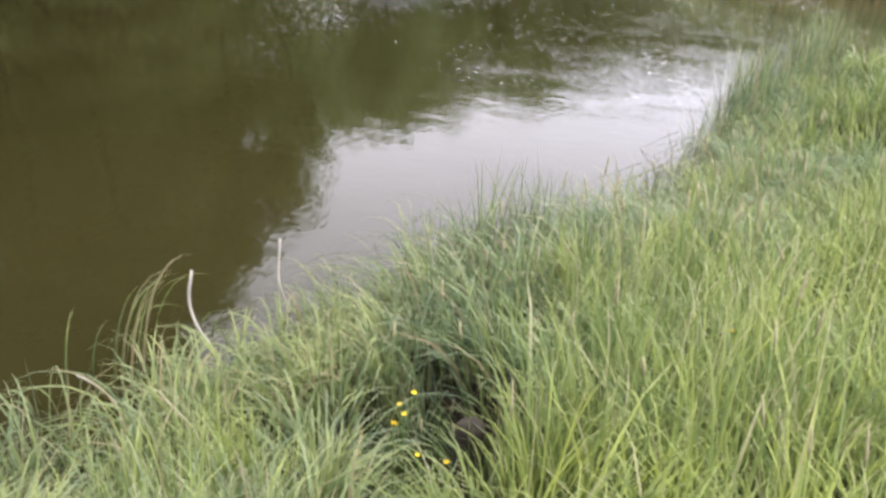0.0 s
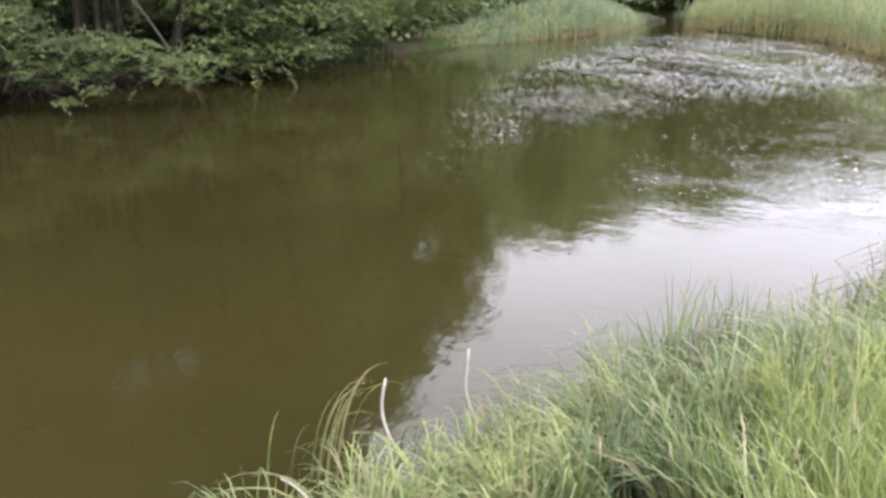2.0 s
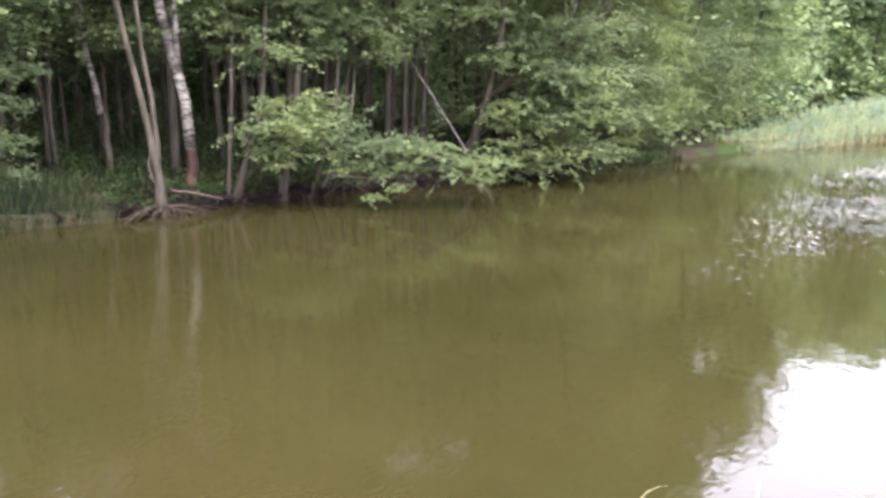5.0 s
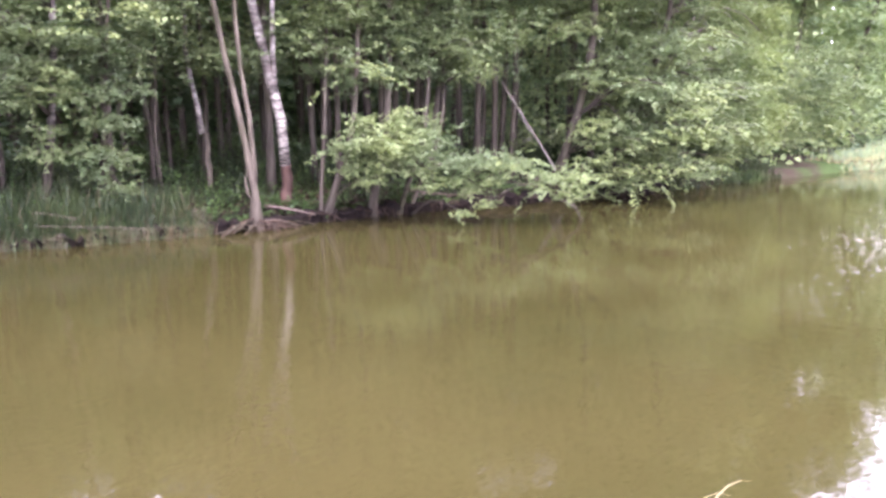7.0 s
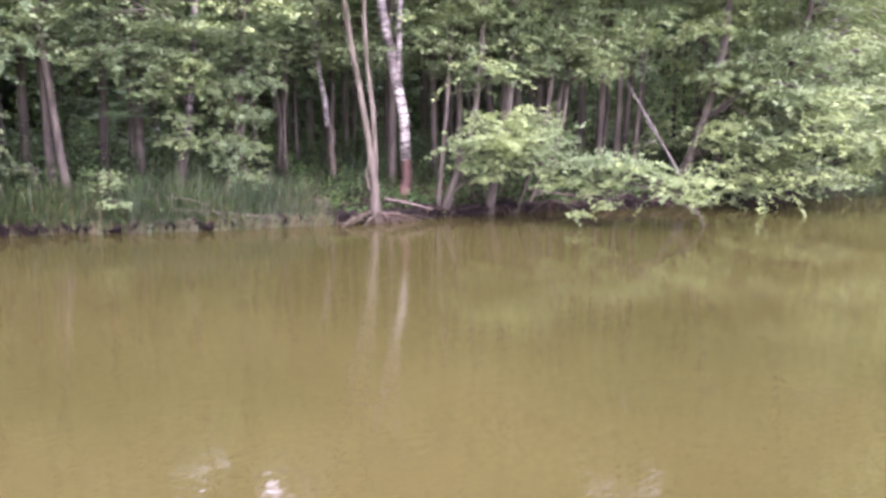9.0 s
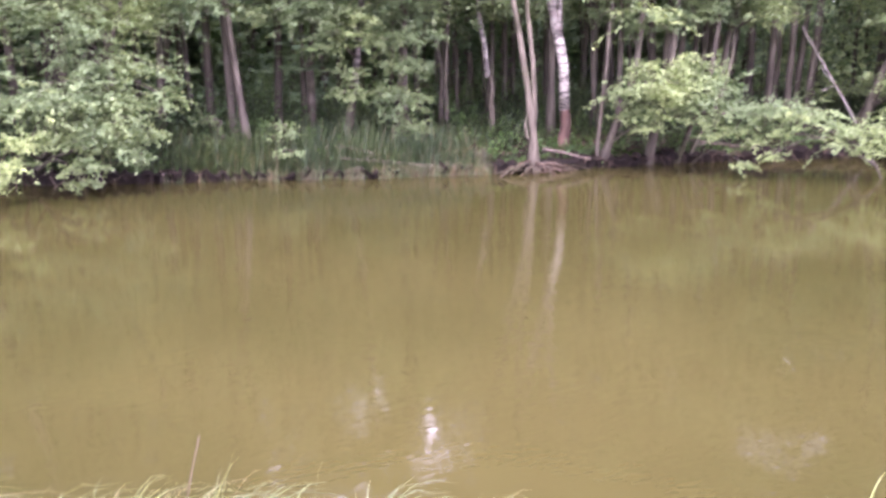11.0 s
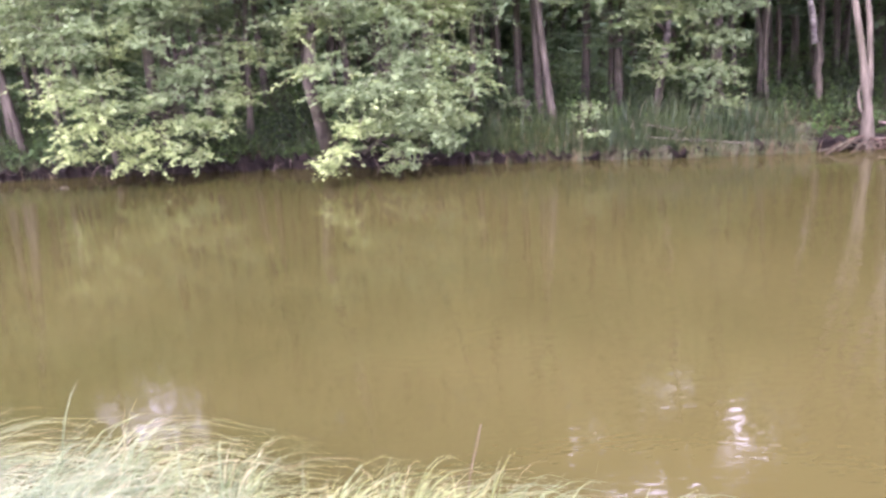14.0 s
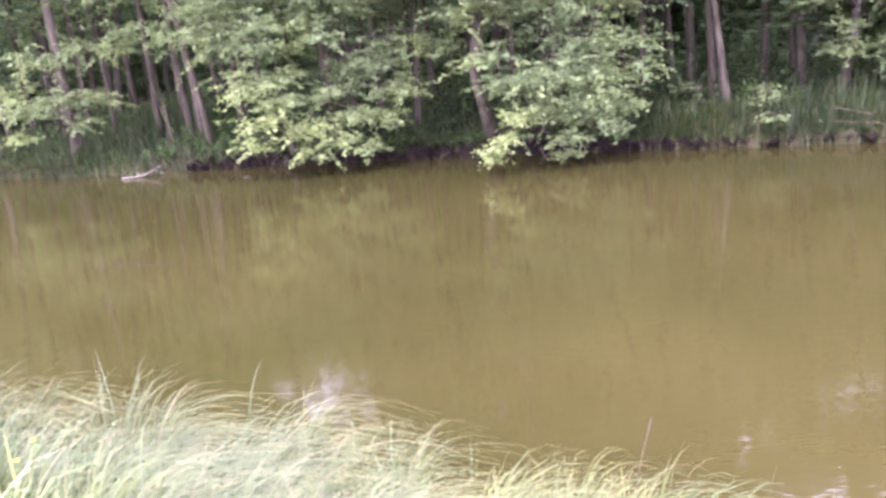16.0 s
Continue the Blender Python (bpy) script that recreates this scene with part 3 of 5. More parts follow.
def shore_birch():
    rng = np.random.default_rng(12)
    base = on_ground(-13.0, 8.62)
    tree = thing("birch_tree", base, "leaning white birch trunk with black bands and a rusty brown foot", "tree")
    foot = grow_trunk(tree, [base + [0, 0, -0.1], (-13.0, 8.64, 0.7), (-12.98, 8.64, 1.02)], 0.108, rng, FOOT_BARK, name="stained_foot", top=0.9, flare=1.2)
    a = grow_trunk(tree, [(-12.98, 8.64, 1.0), (-12.99, 8.62, 1.8), (-13.10, 8.42, 3.0), (-13.18, 8.25, 3.8), (-13.6, 7.7, 8), (-13.9, 7.4, 13)], 0.098, rng, BIRCH_BARK, flare=1.0)
    b = grow_trunk(tree, [(-13.06, 8.55, 2.2), (-13.05, 8.53, 2.9), (-13.07, 8.54, 3.8), (-12.8, 8.9, 9)], 0.055, rng, BIRCH_BARK, flare=1.0)
    grow_crown(tree, [a, b], high_boughs(rng, a, 5, 13, 24, 2.0, 1.0), rng, ALDER_LEAF, DARK_BARK, 0.10, 0.8, limbs=False)


def thin_birch():
    rng = np.random.default_rng(13)
    base = on_ground(-14.95, 8.24)
    tree = thing("birch_tree", base, "thin crooked young birch with pale mottled bark among dark trunks", "tree")
    grow_trunk(tree, [base + [0, 0, -0.1], (-14.96, 8.2, 1.1), (-14.99, 8.14, 1.55)], 0.060, rng, ALDER_BARK, name="stained_foot", top=0.92, flare=1.2)
    a = grow_trunk(tree, [(-14.99, 8.14, 1.53), (-15.02, 8.08, 1.9), (-15.14, 7.93, 2.8), (-15.14, 7.92, 3.8), (-15.4, 7.6, 9)], 0.056, rng, BIRCH_BARK, flare=1.0)
    grow_crown(tree, [a], high_boughs(rng, a, 4.6, 9, 14, 1.5, 0.9), rng, ALDER_LEAF, DARK_BARK, 0.10, 0.8, limbs=False)


def leafy_birch():
    rng = np.random.default_rng(14)
    base = on_ground(-14.75, 5.05)
    tree = thing("birch_tree", base, "white-flecked birch with green leafy boughs hanging in front of it", "tree")
    grow_trunk(tree, [base + [0, 0, -0.1], (-14.72, 5.12, 0.8), (-14.68, 5.20, 1.35)], 0.078, rng, DARK_BARK, name="stained_foot", top=0.92, flare=1.2)
    a = grow_trunk(tree, [(-14.68, 5.20, 1.33), (-14.65, 5.27, 1.9), (-14.6, 5.41, 3.6), (-14.6, 5.5, 10)], 0.072, rng, BIRCH_BARK, flare=1.0)
    b = grow_trunk(tree, [base + [0.35, 0.75, -0.05], (-14.3, 5.9, 1.3), (-14.1, 6.0, 3.0), (-14.0, 6.1, 6.0)], 0.05, rng, DARK_BARK, name="side_stem")
    boughs = [((-14.16, 4.54, 2.16), 0.5), ((-13.97, 5.11, 2.35), 0.7), ((-13.72, 5.74, 1.9), 0.55), ((-13.66, 5.88, 1.26), 0.6), ((-13.63, 5.94, 0.75), 0.42),
              ((-14.06, 4.84, 1.75), 0.4), ((-13.5, 6.3, 2.37), 0.45), ((-13.8, 5.55, 3.15), 0.75), ((-14.14, 4.6, 3.2), 0.65), ((-13.52, 6.19, 3.0), 0.55), ((-13.9, 5.6, 0.95), 0.35)]
    boughs += mass(rng, (-13.9, 5.2, 2.3), (0.4, 1.1, 1.2), 14, 0.45) + mass(rng, (-14.7, 3.4, 2.8), (0.5, 0.9, 0.9), 9, 0.5) + mass(rng, (-14.2, 4.2, 3.3), (0.5, 1.4, 0.9), 12, 0.65)
    grow_crown(tree, [a, b], boughs, rng, ALDER_LEAF, DARK_BARK, 0.047, 2.4)
    grow_crown(tree, [a], high_boughs(rng, a, 4.4, 10, 18, 2.0, 1.0), rng, ALDER_LEAF, DARK_BARK, 0.10, 0.8, limbs=False)


def overhanging_alder():
    """The shrubby alder whose long limb dips into the pond."""
    rng = np.random.default_rng(15)
    base = on_ground(-12.30, 9.75)
    tree = thing("alder_tree", base, "shrubby alder with bright leaves, its long limb dipping into the water", "tree", ALDER_GROUP)
    stems = []
    for x, y, x2, y2, r in ((-12.45, 9.12, -11.95, 9.35, 0.075), (-12.45, 9.02, -12.3, 9.0, 0.04), (-12.28, 10.05, -11.9, 10.1, 0.085), (-12.15, 10.55, -11.6, 10.75, 0.05), (-12.1, 10.75, -11.7, 11.3, 0.04)):
        g = on_ground(x, y)
        stems.append(grow_trunk(tree, [g + [0, 0, -0.08], ((x + x2) / 2, (y + y2) / 2, 0.75), (x2, y2, 1.5), (x2 - 0.25, y2 + 0.35, 3.4), (x2 - 0.7, y2 + 0.5, 6.5)], r, rng, DARK_BARK, 7, flare=1.5, name="stem", top=0.12))
    geo = Geo()
    limb = curve([(-11.95, 10.1, 0.9), (-11.0, 10.6, 1.0), (-10.0, 11.5, 0.85), (-9.4, 12.2, 0.45), (-9.12, 12.36, -0.08)], 14)
    tube(geo, limb, np.linspace(0.03, 0.014, 14), 6)
    part("dipping_limb", geo, DARK_BARK, tree)
    boughs = [((-11.45, 8.95, 1.40), 0.62), ((-11.0, 9.4, 1.60), 0.70), ((-10.75, 9.85, 1.62), 0.55), ((-11.2, 9.3, 1.18), 0.45), ((-11.5, 9.1, 1.02), 0.40), ((-11.1, 9.45, 0.98), 0.42), ((-11.3, 9.2, 0.80), 0.28), ((-10.4, 10.2, 1.10), 0.50), ((-10.6, 9.95, 1.40), 0.50), ((-10.9, 9.6, 1.25), 0.50), ((-10.1, 10.5, 1.15), 0.45), ((-9.75, 10.8, 1.08), 0.42), ((-10.75, 9.85, 0.95), 0.40), ((-10.35, 10.25, 0.82), 0.40), ((-9.95, 10.65, 0.78), 0.36), ((-10.6, 10.0, 0.70), 0.26),
              ((-9.95, 10.65, 1.14), 0.46), ((-9.5, 11.0, 1.08), 0.52), ((-9.1, 11.45, 0.80), 0.62), ((-8.75, 11.85, 0.85), 0.45), ((-10.15, 10.45, 0.62), 0.30), ((-10.14, 10.33, 0.24), 0.22),
              ((-9.9, 10.55, 0.40), 0.22), ((-9.0, 11.7, 0.55), 0.36), ((-11.0, 9.75, 1.9), 0.4)]
    grow_crown(tree, [*stems, limb], boughs + mass(rng, (-11.0, 9.5, 1.55), (0.6, 0.8, 0.32), 9, 0.45), rng, LIT_ALDER_LEAF, DARK_BARK, 0.045, 3.0)
    boughs = [((-12.6, 9.15, 2.71), 0.55), ((-12.4, 9.47, 3.1), 0.5), ((-12.7, 8.99, 3.3), 0.5), ((-11.3, 10.89, 3.3), 0.7), ((-10.9, 11.38, 3.1), 0.6), ((-11.5, 10.54, 2.85), 0.5),
              ((-10.8, 11.46, 2.62), 0.5), ((-11.8, 10.24, 3.5), 0.6), ((-12.2, 9.63, 2.45), 0.42), ((-11.8, 11.6, 3.6), 0.7), ((-11.4, 12.2, 2.9), 0.6), ((-11.3, 12.9, 3.3), 0.7)]
    boughs += mass(rng, (-11.9, 11.3, 3.3), (0.8, 1.9, 0.8), 26, 0.6) + mass(rng, (-12.8, 10.0, 3.5), (0.6, 1.1, 0.7), 12, 0.55)
    grow_crown(tree, stems, boughs + high_boughs(rng, stems[2], 4, 7.5, 12, 1.8, 0.9), rng, ALDER_LEAF, DARK_BARK, 0.050, 2.2)


def corner_alder():
    rng = np.random.default_rng(16)
    base = on_ground(-11.7, 14.6)
    tree = thing("alder_tree", base, "broad alder with tiers of leaves hanging low over the water", "tree", ALDER_GROUP)
    a = grow_trunk(tree, [base + [0, 0, -0.1], (-11.2, 14.7, 1.5), (-10.8, 14.8, 3.5), (-10.9, 14.9, 7), (-11, 15, 13)], 0.09, rng, DARK_BARK)
    b = grow_trunk(tree, [on_ground(-11.5, 16.2, -0.1), (-10.8, 16.2, 1.5), (-10.0, 16.3, 3.5), (-9.8, 16.6, 7), (-9.9, 16.8, 12)], 0.075, rng, DARK_BARK)
    boughs = [((-9.5, 14.9, 0.62), 0.85), ((-8.7, 15.5, 0.72), 0.72), ((-9.2, 15.2, 2.3), 0.95), ((-8.5, 15.8, 2.3), 0.85), ((-9.9, 14.7, 2.9), 0.95), ((-10.5, 14.2, 2.6), 0.75), ((-9.4, 15.1, 3.35), 1.05),
              ((-8.6, 15.8, 3.2), 0.95), ((-9.9, 14.6, 1.70), 0.7), ((-8.9, 15.5, 1.5), 0.8), ((-8.4, 16.2, 1.45), 0.75), ((-10.4, 14.3, 1.5), 0.6), ((-10.8, 13.9, 3.55), 0.8), ((-10.2, 14.3, 0.9), 0.5)]
    boughs += [((-9.7, 19.2, 1.9), 0.7), ((-9.9, 18.9, 0.75), 0.6), ((-9.9, 19.3, 3.1), 0.8), ((-10.2, 18.2, 1.3), 0.7), ((-10.1, 18.6, 2.5), 0.8), ((-10.4, 20.4, 1.5), 0.8), ((-10.3, 20.8, 2.6), 0.9)]
    boughs += mass(rng, (-9.4, 15.3, 2.0), (1.3, 1.6, 1.6), 24, 0.7) + mass(rng, (-9.8, 18.6, 2.3), (0.9, 2.3, 2.1), 22, 0.9) + mass(rng, (-10.8, 21.8, 2.6), (0.8, 1.6, 2.2), 18, 0.9)
    grow_crown(tree, [a, b], boughs, rng, LIT_ALDER_LEAF, DARK_BARK, 0.056, 2.2)
    boughs = high_boughs(rng, a, 4, 11, 38, 2.6, 1.2, 0.8) + high_boughs(rng, b, 4, 11, 36, 2.4, 1.1, 0.4)
    grow_crown(tree, [a, b], boughs, rng, ALDER_LEAF, DARK_BARK, 0.12, 0.8, limbs=False)


def bushy_alder():
    rng = np.random.default_rng(17)
    base = on_ground(-15.3, -0.75)
    tree = thing("alder_tree", base, "alder leaning over the pond, dense pale green boughs touching the water", "tree", ALDER_GROUP)
    a = grow_trunk(tree, [base + [0, 0, -0.1], (-14.9, -0.85, 0.8), (-14.4, -0.95, 1.7), (-14.2, -0.6, 3.2), (-14.3, -0.3, 7), (-14.5, 0, 12)], 0.11, rng, DARK_BARK)
    b = grow_trunk(tree, [base + [0.1, 0.5, -0.1], (-14.8, 0.1, 0.7), (-14.1, 0.5, 1.6), (-13.6, 1.0, 2.4), (-13.5, 1.4, 4.2)], 0.07, rng, DARK_BARK, name="stem")
    boughs = [((-13.08, 0.64, 1.50), 0.85), ((-13.15, -0.05, 1.48), 0.75), ((-13.05, 0.44, 0.98), 0.75), ((-13.1, 1.13, 1.15), 0.65), ((-13.2, 1.70, 1.42), 0.5), ((-13.1, -0.20, 0.88), 0.5), ((-13.1, 1.05, 0.74), 0.5),
              ((-13.0, 0.52, 0.48), 0.38), ((-12.95, -0.72, 0.36), 0.36), ((-13.25, -0.71, 1.80), 0.6), ((-13.1, 1.25, 0.55), 0.3), ((-13.15, 1.52, 0.90), 0.38), ((-13.25, 0.60, 2.0), 0.9), ((-13.3, 1.55, 1.88), 0.7),
              ((-13.0, -0.45, 0.55), 0.35), ((-13.0, 0.45, 0.24), 0.22), ((-13.5, 0.2, 2.6), 0.8), ((-13.6, 1.3, 2.6), 0.8), ((-13.8, -1.0, 2.5), 0.7)]
    boughs += mass(rng, (-13.3, 0.6, 1.4), (0.35, 1.3, 0.9), 16, 0.5) + mass(rng, (-14.0, 0.4, 3.2), (0.7, 1.9, 0.8), 14, 0.7)
    grow_crown(tree, [a, b], boughs, rng, LIT_ALDER_LEAF, DARK_BARK, 0.047, 2.7)
    grow_crown(tree, [a], high_boughs(rng, a, 3.6, 10.5, 46, 2.4, 1.1), rng, ALDER_LEAF, DARK_BARK, 0.10, 0.85, limbs=False)


def tiered_alder():
    rng = np.random.default_rng(18)
    base = on_ground(-16.6, -3.9)
    tree = thing("alder_tree", base, "spreading alder with leafy tiers low above the water", "tree", ALDER_GROUP)
    a = grow_trunk(tree, [base + [0, 0, -0.1], (-16.3, -3.9, 1.0), (-15.8, -3.8, 2.4), (-15.7, -3.6, 5), (-15.9, -3.5, 11)], 0.11, rng, DARK_BARK)
    b = grow_trunk(tree, [base + [0.1, -0.9, -0.1], (-16.2, -4.9, 1.0), (-15.4, -5.0, 2.2), (-15.0, -5.1, 4)], 0.07, rng, DARK_BARK, name="stem")
    boughs = [((-14.4, -3.38, 0.64), 0.66), ((-14.3, -4.02, 0.82), 0.5), ((-14.5, -2.85, 0.46), 0.36), ((-14.2, -4.56, 1.76), 0.66), ((-14.1, -5.05, 1.62), 0.45), ((-14.2, -4.70, 1.16), 0.7), ((-14.3, -4.9, 0.68), 0.4),
              ((-14.4, -4.0, 0.45), 0.36), ((-14.7, -2.5, 1.85), 0.55), ((-14.5, -3.37, 1.48), 0.42), ((-14.8, -2.1, 2.2), 0.7), ((-14.9, -1.45, 2.05), 0.5), ((-14.5, -3.6, 2.4), 0.55), ((-14.3, -4.27, 1.40), 0.5),
              ((-14.9, -2.9, 2.9), 0.7), ((-14.6, -4.6, 2.7), 0.7), ((-14.7, -5.4, 2.4), 0.6)]
    boughs += mass(rng, (-14.7, -3.5, 1.7), (0.4, 1.7, 1.2), 18, 0.5) + mass(rng, (-15.3, -4.2, 3.2), (0.8, 2.4, 0.7), 14, 0.7)
    grow_crown(tree, [a, b], boughs, rng, LIT_ALDER_LEAF, DARK_BARK, 0.047, 2.6)
    grow_crown(tree, [a], high_boughs(rng, a, 3.4, 9.5, 46, 2.6, 1.1), rng, ALDER_LEAF, DARK_BARK, 0.10, 0.85, limbs=False)


def west_alder():
    rng = np.random.default_rng(19)
    base = on_ground(-18.4, -10.4)
    tree = thing("alder_tree", base, "alder with pale leafy boughs above a grassy bank", "tree", ALDER_GROUP)
    a = grow_trunk(tree, [base + [0, 0, -0.1], (-18.3, -10.3, 1.5), (-18.1, -10.2, 4), (-18.2, -10, 12)], 0.12, rng, DARK_BARK)
    boughs = [((-17.0, -9.8, 1.75), 0.8), ((-16.8, -10.6, 1.6), 0.8), ((-17.4, -9.1, 1.65), 0.6), ((-17.0, -10.1, 2.6), 0.8), ((-17.5, -9.0, 2.7), 0.8), ((-17.2, -11.4, 2.0), 0.8), ((-17.0, -9.4, 1.2), 0.4), ((-16.9, -10.9, 1.0), 0.5)]
    grow_crown(tree, [a], boughs, rng, LIT_ALDER_LEAF, DARK_BARK, 0.056, 2.2)
    grow_crown(tree, [a], high_boughs(rng, a, 3.2, 12, 26, 2.6, 1.2), rng, ALDER_LEAF, DARK_BARK, 0.11, 0.85, limbs=False)
    for points, r in (([(-17.9, -7.85), (-18.0, -8.0), (-18.3, -8.3)], 0.03), ([(-18.0, -8.1), (-18.15, -8.15), (-18.6, -8.6)], 0.025)):
        (x0, y0), (x1, y1), (x2, y2) = points
        g = on_ground(x0, y0)
        lean = thing("dead_sapling", g, "thin grey leaning dead sapling on the bank", "sapling")
        grow_trunk(lean, [g + [0, 0, -0.05], (x1, y1, 1.0), (x2, y2, 2.6)], 0.8 * r, rng, ALDER_BARK, 6)


for build in (twin_alder, shore_birch, thin_birch, leafy_birch, overhanging_alder, corner_alder, bushy_alder, tiered_alder, west_alder):
    build()


def shore_row():
    """The other alders of the front row, mostly crowns above head height."""
    rng = np.random.default_rng(21)
    spots = [(-14.9, 3.3), (-15.8, 1.2), (-13.9, 10.6), (-13.4, 12.6), (-12.8, 17.6), (-13.0, 20.0), (-12.3, 23.6), (-12.0, 26.6), (-17.6, -6.9), (-19.5, -13.0), (-20.5, -16.5),
             (-21.5, -20), (-22, -24), (-15.8, 6.6), (-14.6, 9.4), (-17.2, -2.4)]
    for n, (x, y) in enumerate(spots):
        base = on_ground(x, y)
        tree = thing("alder_tree", base, SHORE_ALDER, "tree", ALDER_GROUP)
        tall = rng.uniform(11, 13.5)
        dx, dy = rng.uniform(0, 0.8), rng.normal() * 0.4
        a = grow_trunk(tree, [base + [0, 0, -0.1], (x + dx * 0.3, y + dy * 0.3, 2), (x + dx, y + dy, 6), (x + dx, y + dy, tall)], rng.uniform(0.06, 0.10), rng, DARK_BARK)
        low = 2.7 if y < 13 else 0.9
        over = 0.5 if y < 13 else 0.9
        boughs = high_boughs(rng, a, low, tall, 56 if y > 13 else 38, 2.5, 1.1, over) + high_boughs(rng, a, low, 4.8, 9, 2.0, 0.8, over)
        grow_crown(tree, [a], boughs, rng, LIT_ALDER_LEAF if n % 3 else ALDER_LEAF, DARK_BARK, 0.09, 1.1, limbs=False)


shore_row()


def forest():
    """Slim dark trunks that fill the wood behind the shore."""
    rng = np.random.default_rng(31)
    models = []
    for k in range(4):
        tree = thing("forest_tree", (0, 0, 0), "slim straight dark-barked forest tree with a high crown", "tree", "trunks of the shaded wood")
        a = grow_trunk(tree, [(0, 0, -0.2), (rng.normal() * 0.08, rng.normal() * 0.08, 3), (rng.normal() * 0.25, rng.normal() * 0.25, 8), (rng.normal() * 0.3, rng.normal() * 0.3, 14)], 0.085, rng, DARK_BARK, 7, flare=1.3)
        grow_crown(tree, [a], high_boughs(rng, a, 4.2, 13, 7, 2.2, 1.2, 0.0), rng, FOREST_LEAF, DARK_BARK, 0.36, 0.42, simple=True, limbs=False, flat=0.5)
        models.append(tree)
    fixed = [(-15.9, 3.25, 0.9), (-16.8, 4.35, 1.0), (-16.9, 4.9, 0.8), (-13.2, 14.5, 0.9), (-13.1, 14.9, 0.8), (-13.5, 14.2, 1.0), (-13.6, 15.1, 0.9), (-18.6, -7.4, 1.3), (-18.9, -6.6, 1.0), (-19.0, -7.9, 1.0),
             (-14.2, 11.9, 0.9), (-16.4, 8.9, 0.8), (-16.2, 7.7, 0.7), (-17.4, 0.4, 1.0), (-16.9, 2.1, 0.9), (-17.9, -3.2, 1.1), (-18.2, -4.3, 1.0), (-15.6, 20.4, 1.2)]
    spots = [(x, y, s) for x, y, s in fixed]
    while len(spots) < 370:
        y = rng.uniform(-32, 34)
        edge = np.interp(y, POND[:18, 1], POND[:18, 0])
        x = edge - (2.6 if y < 22 else 8.5) - 26 * rng.uniform(0, 1) ** 1.3
        if all((x - a) ** 2 + (y - b) ** 2 > 0.22 for a, b, _ in spots):
            spots.append((x, y, rng.uniform(0.45, 1.25)))
    for n, (x, y, s) in enumerate(spots):
        g = on_ground(x, y)
        high = min(rng.uniform(0.85, 1.1), gap_ceiling(x, y) / 15)
        m = pose(x, y, g[2] - 0.05, rng.normal() * 1.6, rng.normal() * 1.6, rng.uniform(0, 360)) @ Matrix.Diagonal((s, s, high, 1))
        if n < len(models):
            models[n].matrix_world = m
        else:
            other = copy_thing(models[n % len(models)], m)
            other.scale = m.to_scale()


forest()


def understory():
    """Leafy shrubs and saplings in the depth of the wood."""
    rng = np.random.default_rng(32)
    models = []
    for k in range(3):
        bush = thing("forest_shrub", (0, 0, 0), "dim green shrub in the shade of the wood", "shrub", "shrubs under the trees")
        a = grow_trunk(bush, [(0, 0, -0.1), (0.1, 0.1, 1.2), (0.2, 0, 3)], 0.035, rng, DARK_BARK, 5, name="stem")
        boughs = [((rng.normal() * 0.8, rng.normal() * 0.8, rng.uniform(0.35, 3.6)), rng.uniform(0.5, 0.9)) for _ in range(16)]
        grow_crown(bush, [a], boughs, rng, FOREST_LEAF, DARK_BARK, 0.32, 0.5, simple=True, limbs=False, flat=0.6)
        models.append(bush)
    for n in range(130):
        y = rng.uniform(-34, 38)
        edge = np.interp(y, POND[:18, 1], POND[:18, 0])
        x = edge - (rng.uniform(7, 12) if n % 3 == 0 else rng.uniform(14, 28))
        g = on_ground(x, y)
        s = rng.uniform(0.7, 1.1) if n % 3 == 0 else rng.uniform(1.2, 2.2)
        m = pose(x, y, g[2] - 0.03, 0, 0, rng.uniform(0, 360)) @ Matrix.Diagonal((s, s, s, 1))
        if n < len(models):
            models[n].matrix_world = m
        else:
            other = copy_thing(models[n % len(models)], m)
            other.scale = m.to_scale()


understory()


